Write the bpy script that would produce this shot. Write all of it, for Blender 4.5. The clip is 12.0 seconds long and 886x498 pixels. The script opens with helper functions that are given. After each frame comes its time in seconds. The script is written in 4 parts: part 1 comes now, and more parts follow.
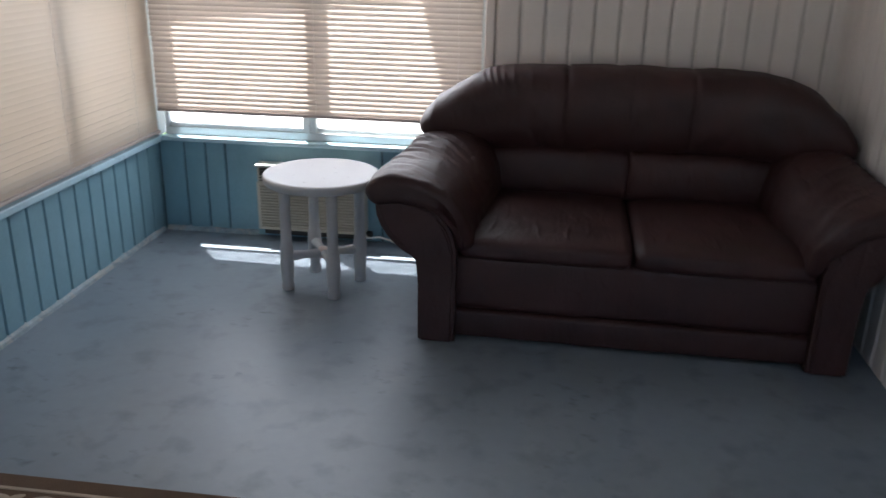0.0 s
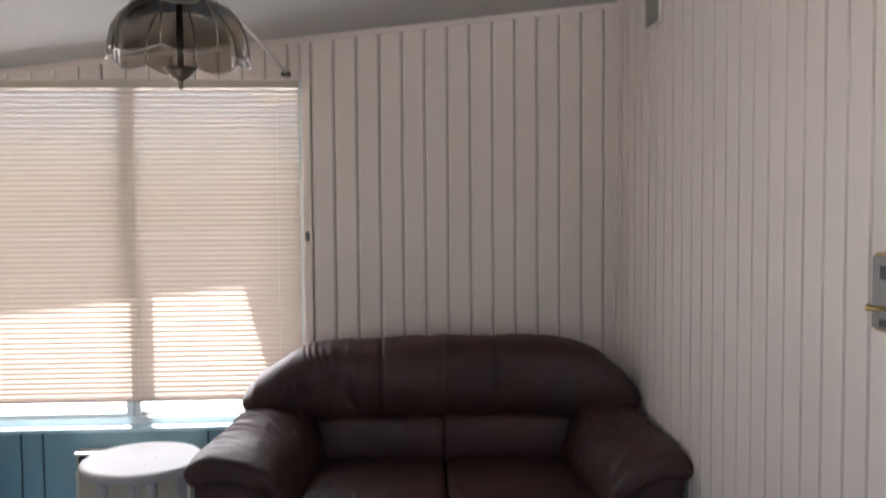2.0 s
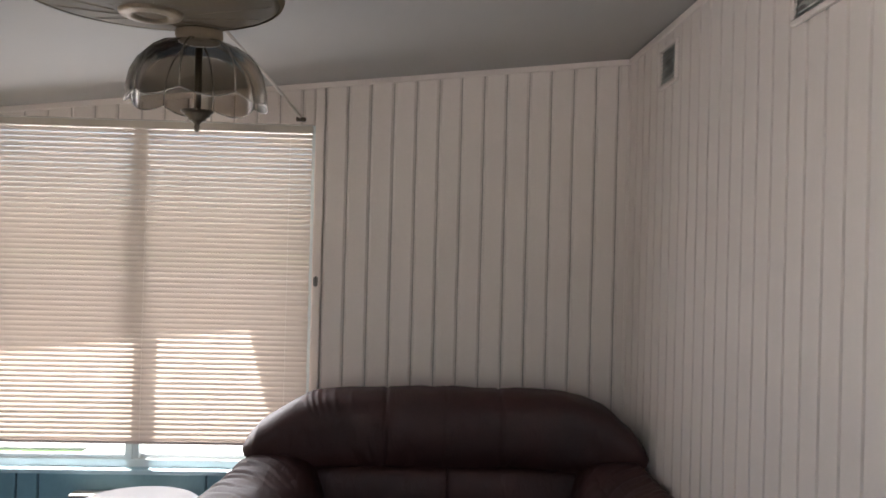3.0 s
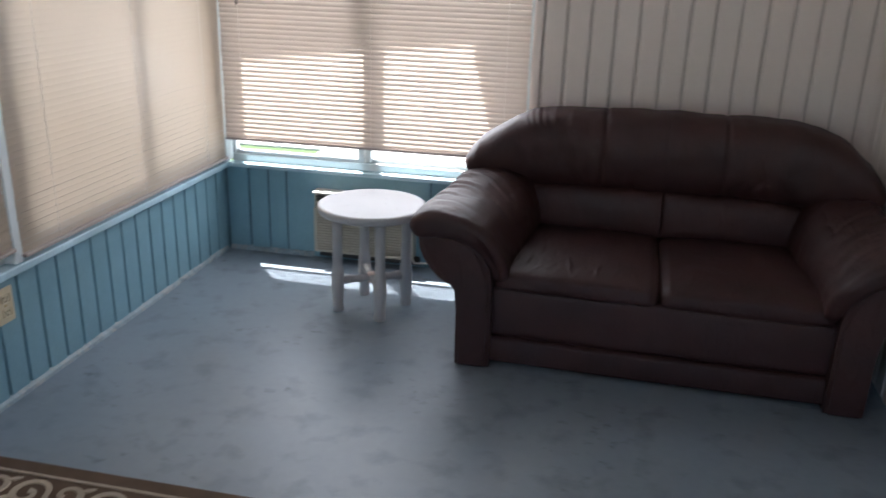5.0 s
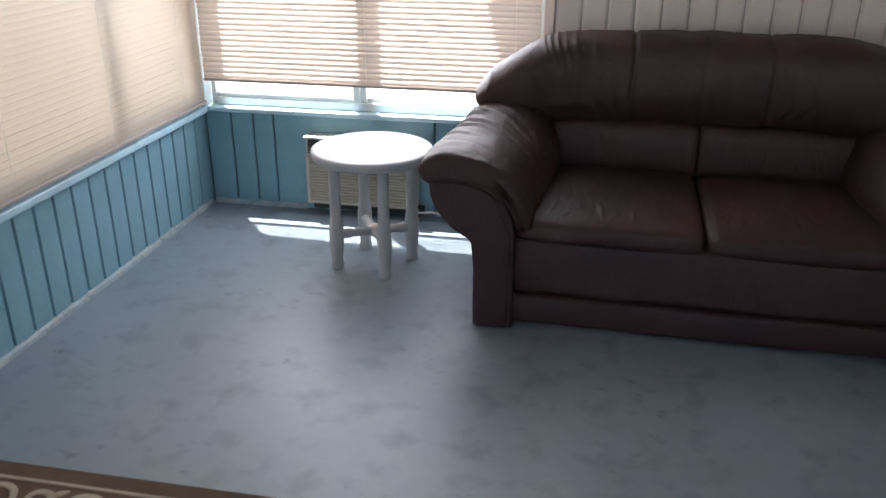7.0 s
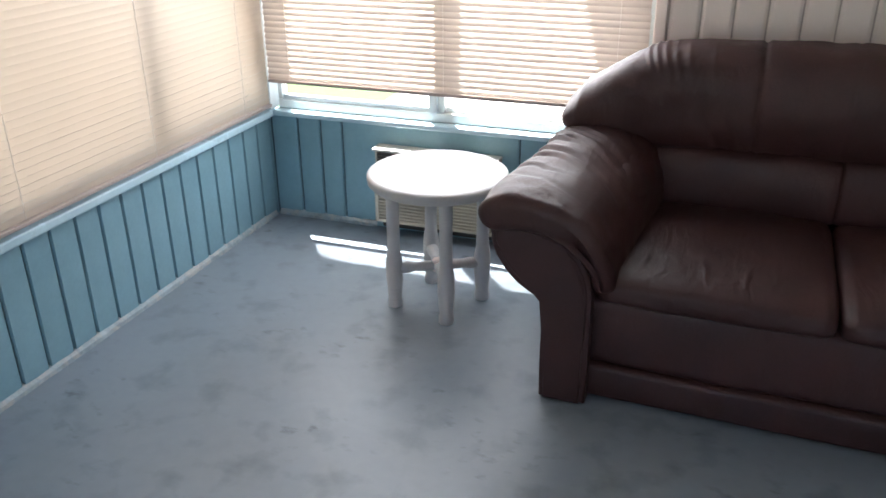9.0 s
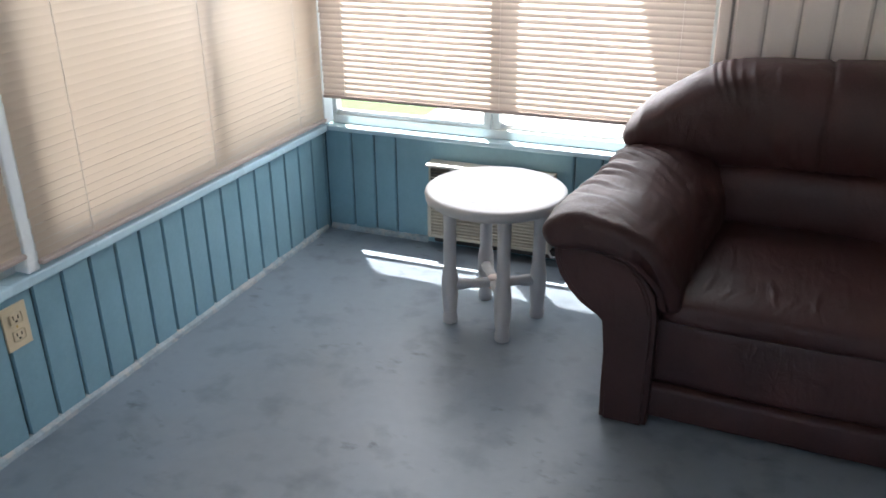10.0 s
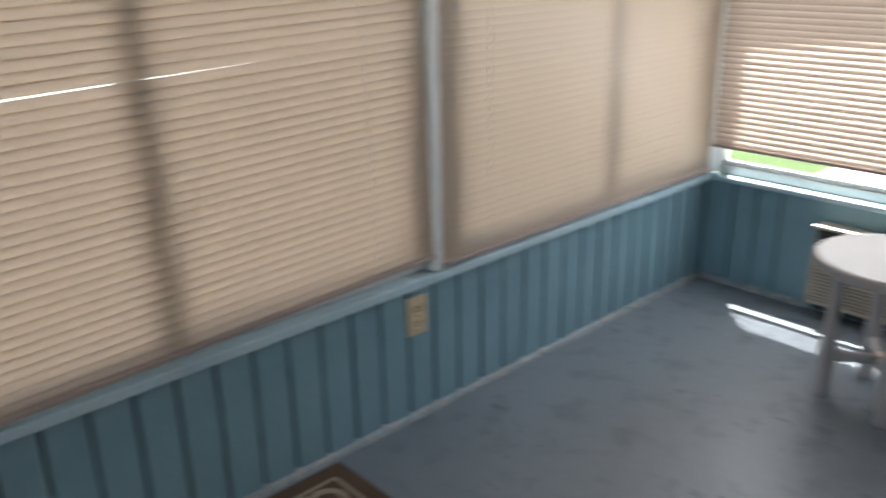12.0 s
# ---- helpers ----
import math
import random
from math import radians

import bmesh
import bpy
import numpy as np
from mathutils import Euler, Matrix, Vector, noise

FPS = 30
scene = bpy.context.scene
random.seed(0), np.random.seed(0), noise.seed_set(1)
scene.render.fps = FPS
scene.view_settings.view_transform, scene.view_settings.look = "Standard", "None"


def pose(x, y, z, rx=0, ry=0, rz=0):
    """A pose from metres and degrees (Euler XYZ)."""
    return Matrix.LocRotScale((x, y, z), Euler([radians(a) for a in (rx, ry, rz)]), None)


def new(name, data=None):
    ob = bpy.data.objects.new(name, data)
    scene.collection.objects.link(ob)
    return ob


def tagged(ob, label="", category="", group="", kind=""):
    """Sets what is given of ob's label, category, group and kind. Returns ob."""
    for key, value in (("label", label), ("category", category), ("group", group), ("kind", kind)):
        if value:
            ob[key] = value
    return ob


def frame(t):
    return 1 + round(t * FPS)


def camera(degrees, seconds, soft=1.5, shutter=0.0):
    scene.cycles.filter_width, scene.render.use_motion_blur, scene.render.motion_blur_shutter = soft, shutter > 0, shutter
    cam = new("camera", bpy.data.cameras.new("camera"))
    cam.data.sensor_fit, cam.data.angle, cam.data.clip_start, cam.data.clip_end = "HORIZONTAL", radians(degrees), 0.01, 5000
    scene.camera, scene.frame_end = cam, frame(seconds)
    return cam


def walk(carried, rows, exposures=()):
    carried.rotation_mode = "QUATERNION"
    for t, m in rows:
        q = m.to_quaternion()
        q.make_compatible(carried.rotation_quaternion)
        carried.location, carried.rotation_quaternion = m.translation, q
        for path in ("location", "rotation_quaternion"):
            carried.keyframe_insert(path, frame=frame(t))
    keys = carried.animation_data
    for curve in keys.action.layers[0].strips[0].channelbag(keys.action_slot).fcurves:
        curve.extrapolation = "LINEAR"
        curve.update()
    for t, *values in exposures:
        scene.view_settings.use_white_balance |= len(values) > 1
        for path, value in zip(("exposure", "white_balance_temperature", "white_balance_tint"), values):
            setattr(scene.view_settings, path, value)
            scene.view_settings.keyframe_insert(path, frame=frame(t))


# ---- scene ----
cam = camera(56.41, 12.0, shutter=0.5)

PATH = [
    (0, pose(1.663, -3.303, 1.220, 69.63, -1.19, 7.56)),
    (0.5, pose(1.611, -3.410, 1.212, 69.49, -0.06, 1.68)),
    (1, pose(1.692, -3.452, 1.315, 75.16, -1.57, -0.87)),
    (1.5, pose(1.837, -3.472, 1.318, 80.19, -0.99, -1.01)),
    (2, pose(1.801, -3.483, 1.324, 87.17, 0.44, -2.98)),
    (2.5, pose(1.796, -3.464, 1.333, 90.56, -0.65, -3.37)),
    (2.7, pose(1.789, -3.462, 1.336, 90.97, -1.07, -3.27)),
    (4.3, pose(1.790, -3.431, 1.335, 76.59, -1.44, 6.16)),
    (4.5, pose(1.782, -3.446, 1.384, 73.39, -1.12, 7.99)),
    (4.6, pose(1.787, -3.450, 1.418, 72.06, -0.97, 8.93)),
    (5, pose(1.755, -3.453, 1.347, 70.43, -1.67, 12.15)),
    (5.5, pose(1.680, -3.478, 1.359, 68.22, -1.42, 15.75)),
    (6, pose(1.600, -3.440, 1.343, 66.98, 0.64, 16.85)),
    (6.5, pose(1.595, -3.344, 1.296, 65.93, 0.66, 12.19)),
    (6.7, pose(1.606, -3.271, 1.238, 66.76, -0.30, 10.52)),
    (8.5, pose(1.633, -2.708, 1.272, 64.99, 0.18, 17.14)),
    (9, pose(1.661, -2.668, 1.251, 65.15, 0.31, 19.65)),
    (9.5, pose(1.639, -2.656, 1.256, 65.14, 0.94, 20.95)),
    (10, pose(1.584, -2.688, 1.260, 66.06, 0.47, 21.89)),
    (10.5, pose(1.551, -2.699, 1.263, 66.80, 0.19, 22.74)),
    (11, pose(1.543, -2.714, 1.264, 67.52, -0.28, 24.10)),
    (11.5, pose(1.530, -2.751, 1.258, 68.55, -0.43, 30.69)),
    (12, pose(1.554, -2.812, 1.254, 69.73, 1.03, 46.86)),
]
EXPOSURES = [(t, stops, warmth, 15 if 1.9 < t < 2.6 else 12) for t, stops, warmth in ((0.0, 2.17, 6000), (0.5, 2.33, 6000), (1.0, 2.74, 6000), (1.5, 2.67, 6150), (2.0, 2.53, 6300), (2.5, 2.35, 6450), (4.5, 2.32, 6100), (5.0, 2.40, 6000), (6.0, 2.49, 5950), (8.5, 3.10, 6300), (9.5, 2.78, 6200), (10.5, 2.68, 6200), (11.0, 2.48, 6250), (11.5, 2.46, 6400), (12.0, 2.18, 6480))]
walk(cam, PATH, EXPOSURES)

# ---- world, sun, exposure ----
SUN_WAY = Vector((0.26, -0.325, -1.0)).normalized()
world = bpy.data.worlds.new("sky")
scene.world = world
world.use_nodes = True
wn = world.node_tree.nodes
sky = wn.new("ShaderNodeTexSky")
sky.sky_type, sky.sun_disc = "NISHITA", False
sky.sun_elevation, sky.sun_rotation = math.asin(-SUN_WAY.z), math.atan2(-SUN_WAY.x, -SUN_WAY.y)
wn["Background"].inputs["Strength"].default_value = 0.057
world.node_tree.links.new(sky.outputs[0], wn["Background"].inputs["Color"])
sun = new("sun", bpy.data.lights.new("sun", "SUN"))
sun.data.energy, sun.data.angle, sun.data.color = 5.0, radians(0.6), (1.0, 0.95, 0.87)
sun.matrix_world = Matrix.Translation((0, 3, 6)) @ SUN_WAY.to_track_quat("-Z", "Y").to_matrix().to_4x4()


ROOM_END = -4.9                      # the south end of the porch


def daylight_lamp(name, m, wide, high, watts, color=(1.0, 0.98, 0.95)):
    """A lamp added for daylight: outside, in or just inside a window."""
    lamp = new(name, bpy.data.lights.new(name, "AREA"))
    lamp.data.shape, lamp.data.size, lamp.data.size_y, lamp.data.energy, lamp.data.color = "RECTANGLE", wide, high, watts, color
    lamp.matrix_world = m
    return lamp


daylight_lamp("window_daylight_north", pose(0.72, 0.20, 1.22, -90, 0, 0), 1.28, 1.20, 2.7)
# Fill lamps added indoors before the north blind, imitating its sunlit glow.
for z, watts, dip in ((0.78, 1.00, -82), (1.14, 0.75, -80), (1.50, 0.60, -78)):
    daylight_lamp("added_fill_north_low", pose(0.78, -0.125, z, dip, 0, 0), 1.15, 0.26, watts, (0.96, 0.98, 1.0))
# Lamps added outdoors, well beyond the west glass, to backlight the blinds.
daylight_lamp("outdoor_lamp_west", pose(-0.85, -0.72, 1.12, 90, 0, -90), 1.2, 1.2, 0.8)
daylight_lamp("outdoor_lamp_west_middle", pose(-0.85, -2.12, 1.12, 90, 0, -90), 1.2, 1.2, 0.95)
# Fill lamps added at two unseen windows behind the camera.
daylight_lamp("added_fill_west_far", pose(-0.02, -3.9, 1.12, 84, 0, -90), 1.50, 1.22, 0.95)
daylight_lamp("added_fill_south", pose(1.36, ROOM_END + 0.02, 1.20, 96, 0, 0), 2.2, 1.25, 0.2)


# ---- materials ----
def material(name, color, rough=0.6, metal=0.0, vary=0.12, scale=6.0, fine=60.0, bump=0.1, spread=0.0, spec=0.5):
    """A painted or plain surface: two scales of tone, grain and a fine relief."""
    m = bpy.data.materials.new(name)
    m.use_nodes = True
    n, l = m.node_tree.nodes, m.node_tree.links
    b = n["Principled BSDF"]
    b.inputs["Metallic"].default_value = metal
    b.inputs["Specular IOR Level"].default_value = spec
    geo = n.new("ShaderNodeTexCoord")
    big, small = n.new("ShaderNodeTexNoise"), n.new("ShaderNodeTexNoise")
    big.inputs["Scale"].default_value, small.inputs["Scale"].default_value = scale, fine
    big.inputs["Detail"].default_value, small.inputs["Detail"].default_value = 5, 4
    for q in (big, small):
        l.new(geo.outputs["Object"], q.inputs["Vector"])
    mix = n.new("ShaderNodeMath")
    mix.operation = "MULTIPLY_ADD"
    mix.inputs[1].default_value = 0.35
    l.new(small.outputs["Fac"], mix.inputs[0])
    l.new(big.outputs["Fac"], mix.inputs[2])
    src = mix.outputs[0]
    if spread:
        info, add = n.new("ShaderNodeObjectInfo"), n.new("ShaderNodeMath")
        add.operation = "MULTIPLY_ADD"
        add.inputs[1].default_value = spread
        l.new(info.outputs["Random"], add.inputs[0])
        l.new(src, add.inputs[2])
        src = add.outputs[0]
    ramp = n.new("ShaderNodeValToRGB")
    ramp.color_ramp.elements[0].position, ramp.color_ramp.elements[1].position = 0.4, 0.95 + spread
    ramp.color_ramp.elements[0].color = (*[c * (1 - vary) for c in color], 1)
    ramp.color_ramp.elements[1].color = (*[min(1, c * (1 + vary)) for c in color], 1)
    l.new(src, ramp.inputs["Fac"])
    l.new(ramp.outputs["Color"], b.inputs["Base Color"])
    rr = n.new("ShaderNodeMapRange")
    rr.inputs["To Min"].default_value, rr.inputs["To Max"].default_value = max(0.03, rough - 0.1), min(1, rough + 0.1)
    l.new(big.outputs["Fac"], rr.inputs["Value"])
    l.new(rr.outputs[0], b.inputs["Roughness"])
    if bump:
        bp = n.new("ShaderNodeBump")
        bp.inputs["Strength"].default_value, bp.inputs["Distance"].default_value = bump, 0.004
        l.new(small.outputs["Fac"], bp.inputs["Height"])
        l.new(bp.outputs[0], b.inputs["Normal"])
    return m


def concrete_floor():
    """Blue-grey floor paint on concrete, with scuffs, pocks and a few dark scraped marks."""
    m = material("blue_grey_floor_paint", (0.197, 0.240, 0.283), 0.42, 0, 0.13, 1.7, 26, 0.05, spec=0.65)
    n, l = m.node_tree.nodes, m.node_tree.links
    b = n["Principled BSDF"]
    base = b.inputs["Base Color"].links[0].from_socket
    geo = n.new("ShaderNodeTexCoord")
    # soft grey smudges
    smudge, sr = n.new("ShaderNodeTexNoise"), n.new("ShaderNodeValToRGB")
    smudge.inputs["Scale"].default_value, smudge.inputs["Detail"].default_value = 9, 6
    sr.color_ramp.elements[0].position, sr.color_ramp.elements[1].position = 0.53, 0.70
    l.new(geo.outputs["Object"], smudge.inputs["Vector"])
    l.new(smudge.outputs["Fac"], sr.inputs["Fac"])
    m1 = n.new("ShaderNodeMix")
    m1.data_type = "RGBA"
    m1.inputs[7].default_value = (0.115, 0.14, 0.165, 1)
    sc = n.new("ShaderNodeMath")
    sc.operation = "MULTIPLY"
    sc.inputs[1].default_value = 0.6
    l.new(sr.outputs["Color"], sc.inputs[0])
    l.new(sc.outputs[0], m1.inputs[0])
    l.new(base, m1.inputs[6])
    # small scraped marks, gathered in patches
    warp = n.new("ShaderNodeMapping")
    warp.inputs["Scale"].default_value = (17, 27, 30)
    warp.inputs["Rotation"].default_value = (0, 0, 0.6)
    l.new(geo.outputs["Object"], warp.inputs["Vector"])
    mark, mr = n.new("ShaderNodeTexNoise"), n.new("ShaderNodeValToRGB")
    mark.inputs["Scale"].default_value, mark.inputs["Detail"].default_value = 1.0, 6
    mr.color_ramp.elements[0].position, mr.color_ramp.elements[1].position = 0.58, 0.82
    l.new(warp.outputs[0], mark.inputs["Vector"])
    l.new(mark.outputs["Fac"], mr.inputs["Fac"])
    patch, pr = n.new("ShaderNodeTexNoise"), n.new("ShaderNodeValToRGB")
    patch.inputs["Scale"].default_value = 3.1
    pr.color_ramp.elements[0].position, pr.color_ramp.elements[1].position = 0.50, 0.64
    l.new(geo.outputs["Object"], patch.inputs["Vector"])
    l.new(patch.outputs["Fac"], pr.inputs["Fac"])
    both = n.new("ShaderNodeMath")
    both.operation = "MULTIPLY"
    l.new(mr.outputs["Color"], both.inputs[0])
    l.new(pr.outputs["Color"], both.inputs[1])
    m2 = n.new("ShaderNodeMix")
    m2.data_type = "RGBA"
    m2.inputs[7].default_value = (0.060, 0.070, 0.080, 1)
    l.new(both.outputs[0], m2.inputs[0])
    l.new(m1.outputs[2], m2.inputs[6])
    l.new(m2.outputs[2], b.inputs["Base Color"])
    return m


def leather():
    """Worn dark leather: pebbled grain, soft creases, dull and polished patches."""
    m = material("dark_brown_leather", (0.043, 0.0152, 0.0140), 0.55, 0, 0.34, 6, 160, 0.1, spec=0.48)
    n, l = m.node_tree.nodes, m.node_tree.links
    b = n["Principled BSDF"]
    geo = n.new("ShaderNodeTexCoord")
    grain, crease, wrinkle = n.new("ShaderNodeTexVoronoi"), n.new("ShaderNodeTexNoise"), n.new("ShaderNodeTexVoronoi")
    grain.inputs["Scale"].default_value = 260
    stretch = n.new("ShaderNodeMapping")
    stretch.inputs["Scale"].default_value = (26, 8, 12)
    stretch.inputs["Rotation"].default_value = (0, 0, 0.35)
    l.new(geo.outputs["Object"], stretch.inputs["Vector"])
    l.new(stretch.outputs[0], crease.inputs["Vector"])
    crease.inputs["Scale"].default_value, crease.inputs["Detail"].default_value, crease.inputs["Distortion"].default_value = 1.0, 4, 1.2
    l.new(geo.outputs["Object"], grain.inputs["Vector"])
    # fine net of wear lines
    bend, shove = n.new("ShaderNodeTexNoise"), n.new("ShaderNodeMixRGB")
    bend.inputs["Scale"].default_value, bend.inputs["Detail"].default_value = 14, 3
    shove.blend_type = "LINEAR_LIGHT"
    shove.inputs[0].default_value = 0.06
    l.new(geo.outputs["Object"], bend.inputs["Vector"])
    l.new(geo.outputs["Object"], shove.inputs[1])
    l.new(bend.outputs["Color"], shove.inputs[2])
    l.new(shove.outputs[0], wrinkle.inputs["Vector"])
    wrinkle.feature = "DISTANCE_TO_EDGE"
    wrinkle.inputs["Scale"].default_value = 24
    net = n.new("ShaderNodeMapRange")
    net.inputs["From Max"].default_value = 0.10
    l.new(wrinkle.outputs["Distance"], net.inputs["Value"])
    last = None
    for out, strength, depth in ((grain.outputs["Distance"], 0.14, 0.001), (net.outputs[0], 0.12, 0.002), (crease.outputs["Fac"], 0.40, 0.008)):
        bp = n.new("ShaderNodeBump")
        bp.inputs["Strength"].default_value, bp.inputs["Distance"].default_value = strength, depth
        l.new(out, bp.inputs["Height"])
        if last:
            l.new(last.outputs[0], bp.inputs["Normal"])
        last = bp
    l.new(last.outputs[0], b.inputs["Normal"])
    return m


def blind_vinyl(name, color, through_color, share=0.5):
    """Thin cream vinyl that lets light through."""
    m = bpy.data.materials.new(name)
    m.use_nodes = True
    n, l = m.node_tree.nodes, m.node_tree.links
    n.remove(n["Principled BSDF"])
    dif, tra, glo, mix, mix2 = (n.new("ShaderNodeBsdf" + k) if k else n.new("ShaderNodeMixShader") for k in ("Diffuse", "Translucent", "Glossy", "", ""))
    geo, ns, ramp = n.new("ShaderNodeTexCoord"), n.new("ShaderNodeTexNoise"), n.new("ShaderNodeValToRGB")
    ns.inputs["Scale"].default_value = 4
    l.new(geo.outputs["Object"], ns.inputs["Vector"])
    l.new(ns.outputs["Fac"], ramp.inputs["Fac"])
    ramp.color_ramp.elements[0].color = (*[c * 0.92 for c in through_color], 1)
    ramp.color_ramp.elements[1].color = (*through_color, 1)
    dif.inputs["Color"].default_value = (*color, 1)
    l.new(ramp.outputs["Color"], tra.inputs["Color"])
    glo.inputs["Roughness"].default_value = 0.35
    mix.inputs[0].default_value = share
    mix2.inputs[0].default_value = 0.03
    l.new(dif.outputs[0], mix.inputs[1])
    l.new(tra.outputs[0], mix.inputs[2])
    l.new(mix.outputs[0], mix2.inputs[1])
    l.new(glo.outputs[0], mix2.inputs[2])
    l.new(mix2.outputs[0], n["Material Output"].inputs["Surface"])
    return m


def glass(name, tint=(1, 1, 1), rough=0.02, ior=1.5):
    m = bpy.data.materials.new(name)
    m.use_nodes = True
    n, l = m.node_tree.nodes, m.node_tree.links
    n.remove(n["Principled BSDF"])
    tr, gl, mix, lw = n.new("ShaderNodeBsdfTransparent"), n.new("ShaderNodeBsdfGlossy"), n.new("ShaderNodeMixShader"), n.new("ShaderNodeFresnel")
    tr.inputs["Color"].default_value = (*tint, 1)
    gl.inputs["Roughness"].default_value = rough
    lw.inputs["IOR"].default_value = ior
    l.new(lw.outputs[0], mix.inputs[0])
    l.new(tr.outputs[0], mix.inputs[1])
    l.new(gl.outputs[0], mix.inputs[2])
    l.new(mix.outputs[0], n["Material Output"].inputs["Surface"])
    return m


FLOOR = concrete_floor()
LEATHER = leather()
BLUE = material("blue_board_paint", (0.208, 0.364, 0.434), 0.4, 0, 0.14, 5, 70, 0.12, spread=0.12)
# Groove shade is put into this darker backing behind the blue boards.
BLUE_GROOVE_SHADE = material("blue_groove_shade", (0.065, 0.125, 0.155), 0.6, 0, 0.2, 5, 70, 0.1)
# Pale blue paint, lightened further for daylight slipping under the blinds.
LEDGE = material("pale_blue_ledge_paint", (0.45, 0.63, 0.72), 0.25, 0, 0.12, 4, 50, 0.1)
WHITE_BOARD = material("off_white_board_paint", (0.755, 0.685, 0.645), 0.5, 0, 0.05, 3, 80, 0.1, spread=0.1)
# Backing colour darkened to carry the shade in the white boards' grooves.
WHITE_GROOVE_SHADE = material("off_white_groove_shade", (0.46, 0.41, 0.38), 0.7, 0, 0.1, 3, 80, 0.1)
# White paint, lifted and blued for light leaking round the blinds.
WHITE_TRIM = material("white_trim_paint", (0.80, 0.86, 0.88), 0.3, 0, 0.08, 5, 60, 0.1)
SASH = material("white_window_metal", (0.62, 0.68, 0.70), 0.35, 0, 0.08, 5, 60, 0.05)
# The ceiling's dimness is put into this paint, greyer than off-white.
CEIL = material("shaded_ceiling_paint", (0.47, 0.46, 0.44), 0.75, 0, 0.05, 1.5, 140, 0.15)
SKIRT = material("worn_skirting_paint", (0.29, 0.36, 0.395), 0.55, 0, 0.3, 26, 90, 0.3)
n, l = SKIRT.node_tree.nodes, SKIRT.node_tree.links
chips, chip_edge, chip_mix, spot = n.new("ShaderNodeTexNoise"), n.new("ShaderNodeValToRGB"), n.new("ShaderNodeMix"), n.new("ShaderNodeTexCoord")
chips.inputs["Scale"].default_value, chips.inputs["Detail"].default_value = 34, 8
chip_edge.color_ramp.elements[0].position, chip_edge.color_ramp.elements[1].position = 0.48, 0.64
chip_mix.data_type = "RGBA"
chip_mix.inputs[7].default_value = (0.41, 0.42, 0.41, 1)
l.new(spot.outputs["Object"], chips.inputs["Vector"])
l.new(chips.outputs["Fac"], chip_edge.inputs["Fac"])
l.new(chip_edge.outputs["Color"], chip_mix.inputs[0])
l.new(n["Principled BSDF"].inputs["Base Color"].links[0].from_socket, chip_mix.inputs[6])
l.new(chip_mix.outputs[2], n["Principled BSDF"].inputs["Base Color"])
PLASTIC = material("white_resin_plastic", (0.48, 0.47, 0.47), 0.45, 0, 0.06, 8, 90, 0.08, spec=0.35)
PLASTIC_STAIN = material("pink_tinged_resin_plastic", (0.78, 0.64, 0.58), 0.4, 0, 0.08, 20, 90, 0.08)
VINYL_N = blind_vinyl("cream_blind_vinyl", (0.57, 0.495, 0.43), (0.68, 0.58, 0.515), 0.18)
VINYL_W = blind_vinyl("cream_closed_blind_vinyl", (0.65, 0.565, 0.475), (0.58, 0.465, 0.355))
HEADRAIL = material("cream_headrail", (0.55, 0.49, 0.42), 0.4, 0, 0.06, 10, 80, 0.05)
RAIL = material("taupe_blind_rail", (0.40, 0.34, 0.31), 0.45, 0, 0.06, 10, 80, 0.05)
CORD = material("pale_cord", (0.75, 0.71, 0.66), 0.8, 0, 0.1, 60, 300, 0.1)
WAND = material("dark_plastic_wand", (0.10, 0.085, 0.075), 0.3, 0, 0.1, 20, 90, 0.0)
GLASS = glass("clear_window_glass")
SMOKE = glass("smoked_lamp_glass", (0.50, 0.465, 0.42), rough=0.12, ior=1.25)
# Silvery metal imitating the glints along the shade's glass ribs and rim.
RIM_GLINT = material("rim_glint_metal", (0.38, 0.35, 0.315), 0.10, 0.7, 0.1, 20, 90, 0.0)
AC_CASE = material("cream_enamel", (0.50, 0.455, 0.37), 0.45, 0, 0.08, 8, 80, 0.05)
AC_DARK = material("dark_vent_plastic", (0.045, 0.042, 0.04), 0.6, 0, 0.2, 20, 80, 0.1)
AC_TOP = material("pale_enamel_trim", (0.75, 0.72, 0.66), 0.4, 0, 0.05, 8, 80, 0.05)
IVORY = material("ivory_outlet_plastic", (0.66, 0.56, 0.38), 0.4, 0, 0.05, 30, 90, 0.05)
SLOT = material("dark_outlet_slot", (0.03, 0.025, 0.02), 0.7, 0, 0.1, 30, 90, 0.0)
BRASS = material("aged_brass", (0.55, 0.40, 0.16), 0.35, 0.9, 0.15, 20, 120, 0.05)
RIM_BRASS = material("dull_brass", (0.20, 0.145, 0.065), 0.5, 0.6, 0.15, 20, 120, 0.05)
DARK_BRASS = material("dark_bronze", (0.12, 0.10, 0.075), 0.35, 0.8, 0.2, 20, 120, 0.05)
WOVEN = material("golden_brown_plate", (0.090, 0.063, 0.023), 0.6, 0.0, 0.25, 14, 120, 0.2)
RING = material("pale_bronze_ring", (0.27, 0.215, 0.155), 0.35, 0.4, 0.15, 20, 120, 0.05)
COLLAR = material("tan_lamp_collar", (0.19, 0.145, 0.095), 0.55, 0, 0.1, 14, 120, 0.1)
GREY_PLATE = material("grey_metal_plate", (0.20, 0.195, 0.19), 0.5, 0.2, 0.2, 20, 120, 0.05)
VENT = material("grey_vent_metal", (0.52, 0.53, 0.50), 0.5, 0.1, 0.1, 20, 120, 0.05)
RUG_BROWN = material("brown_rug_pile", (0.130, 0.088, 0.062), 0.95, 0, 0.22, 12, 420, 0.8, spec=0.1)
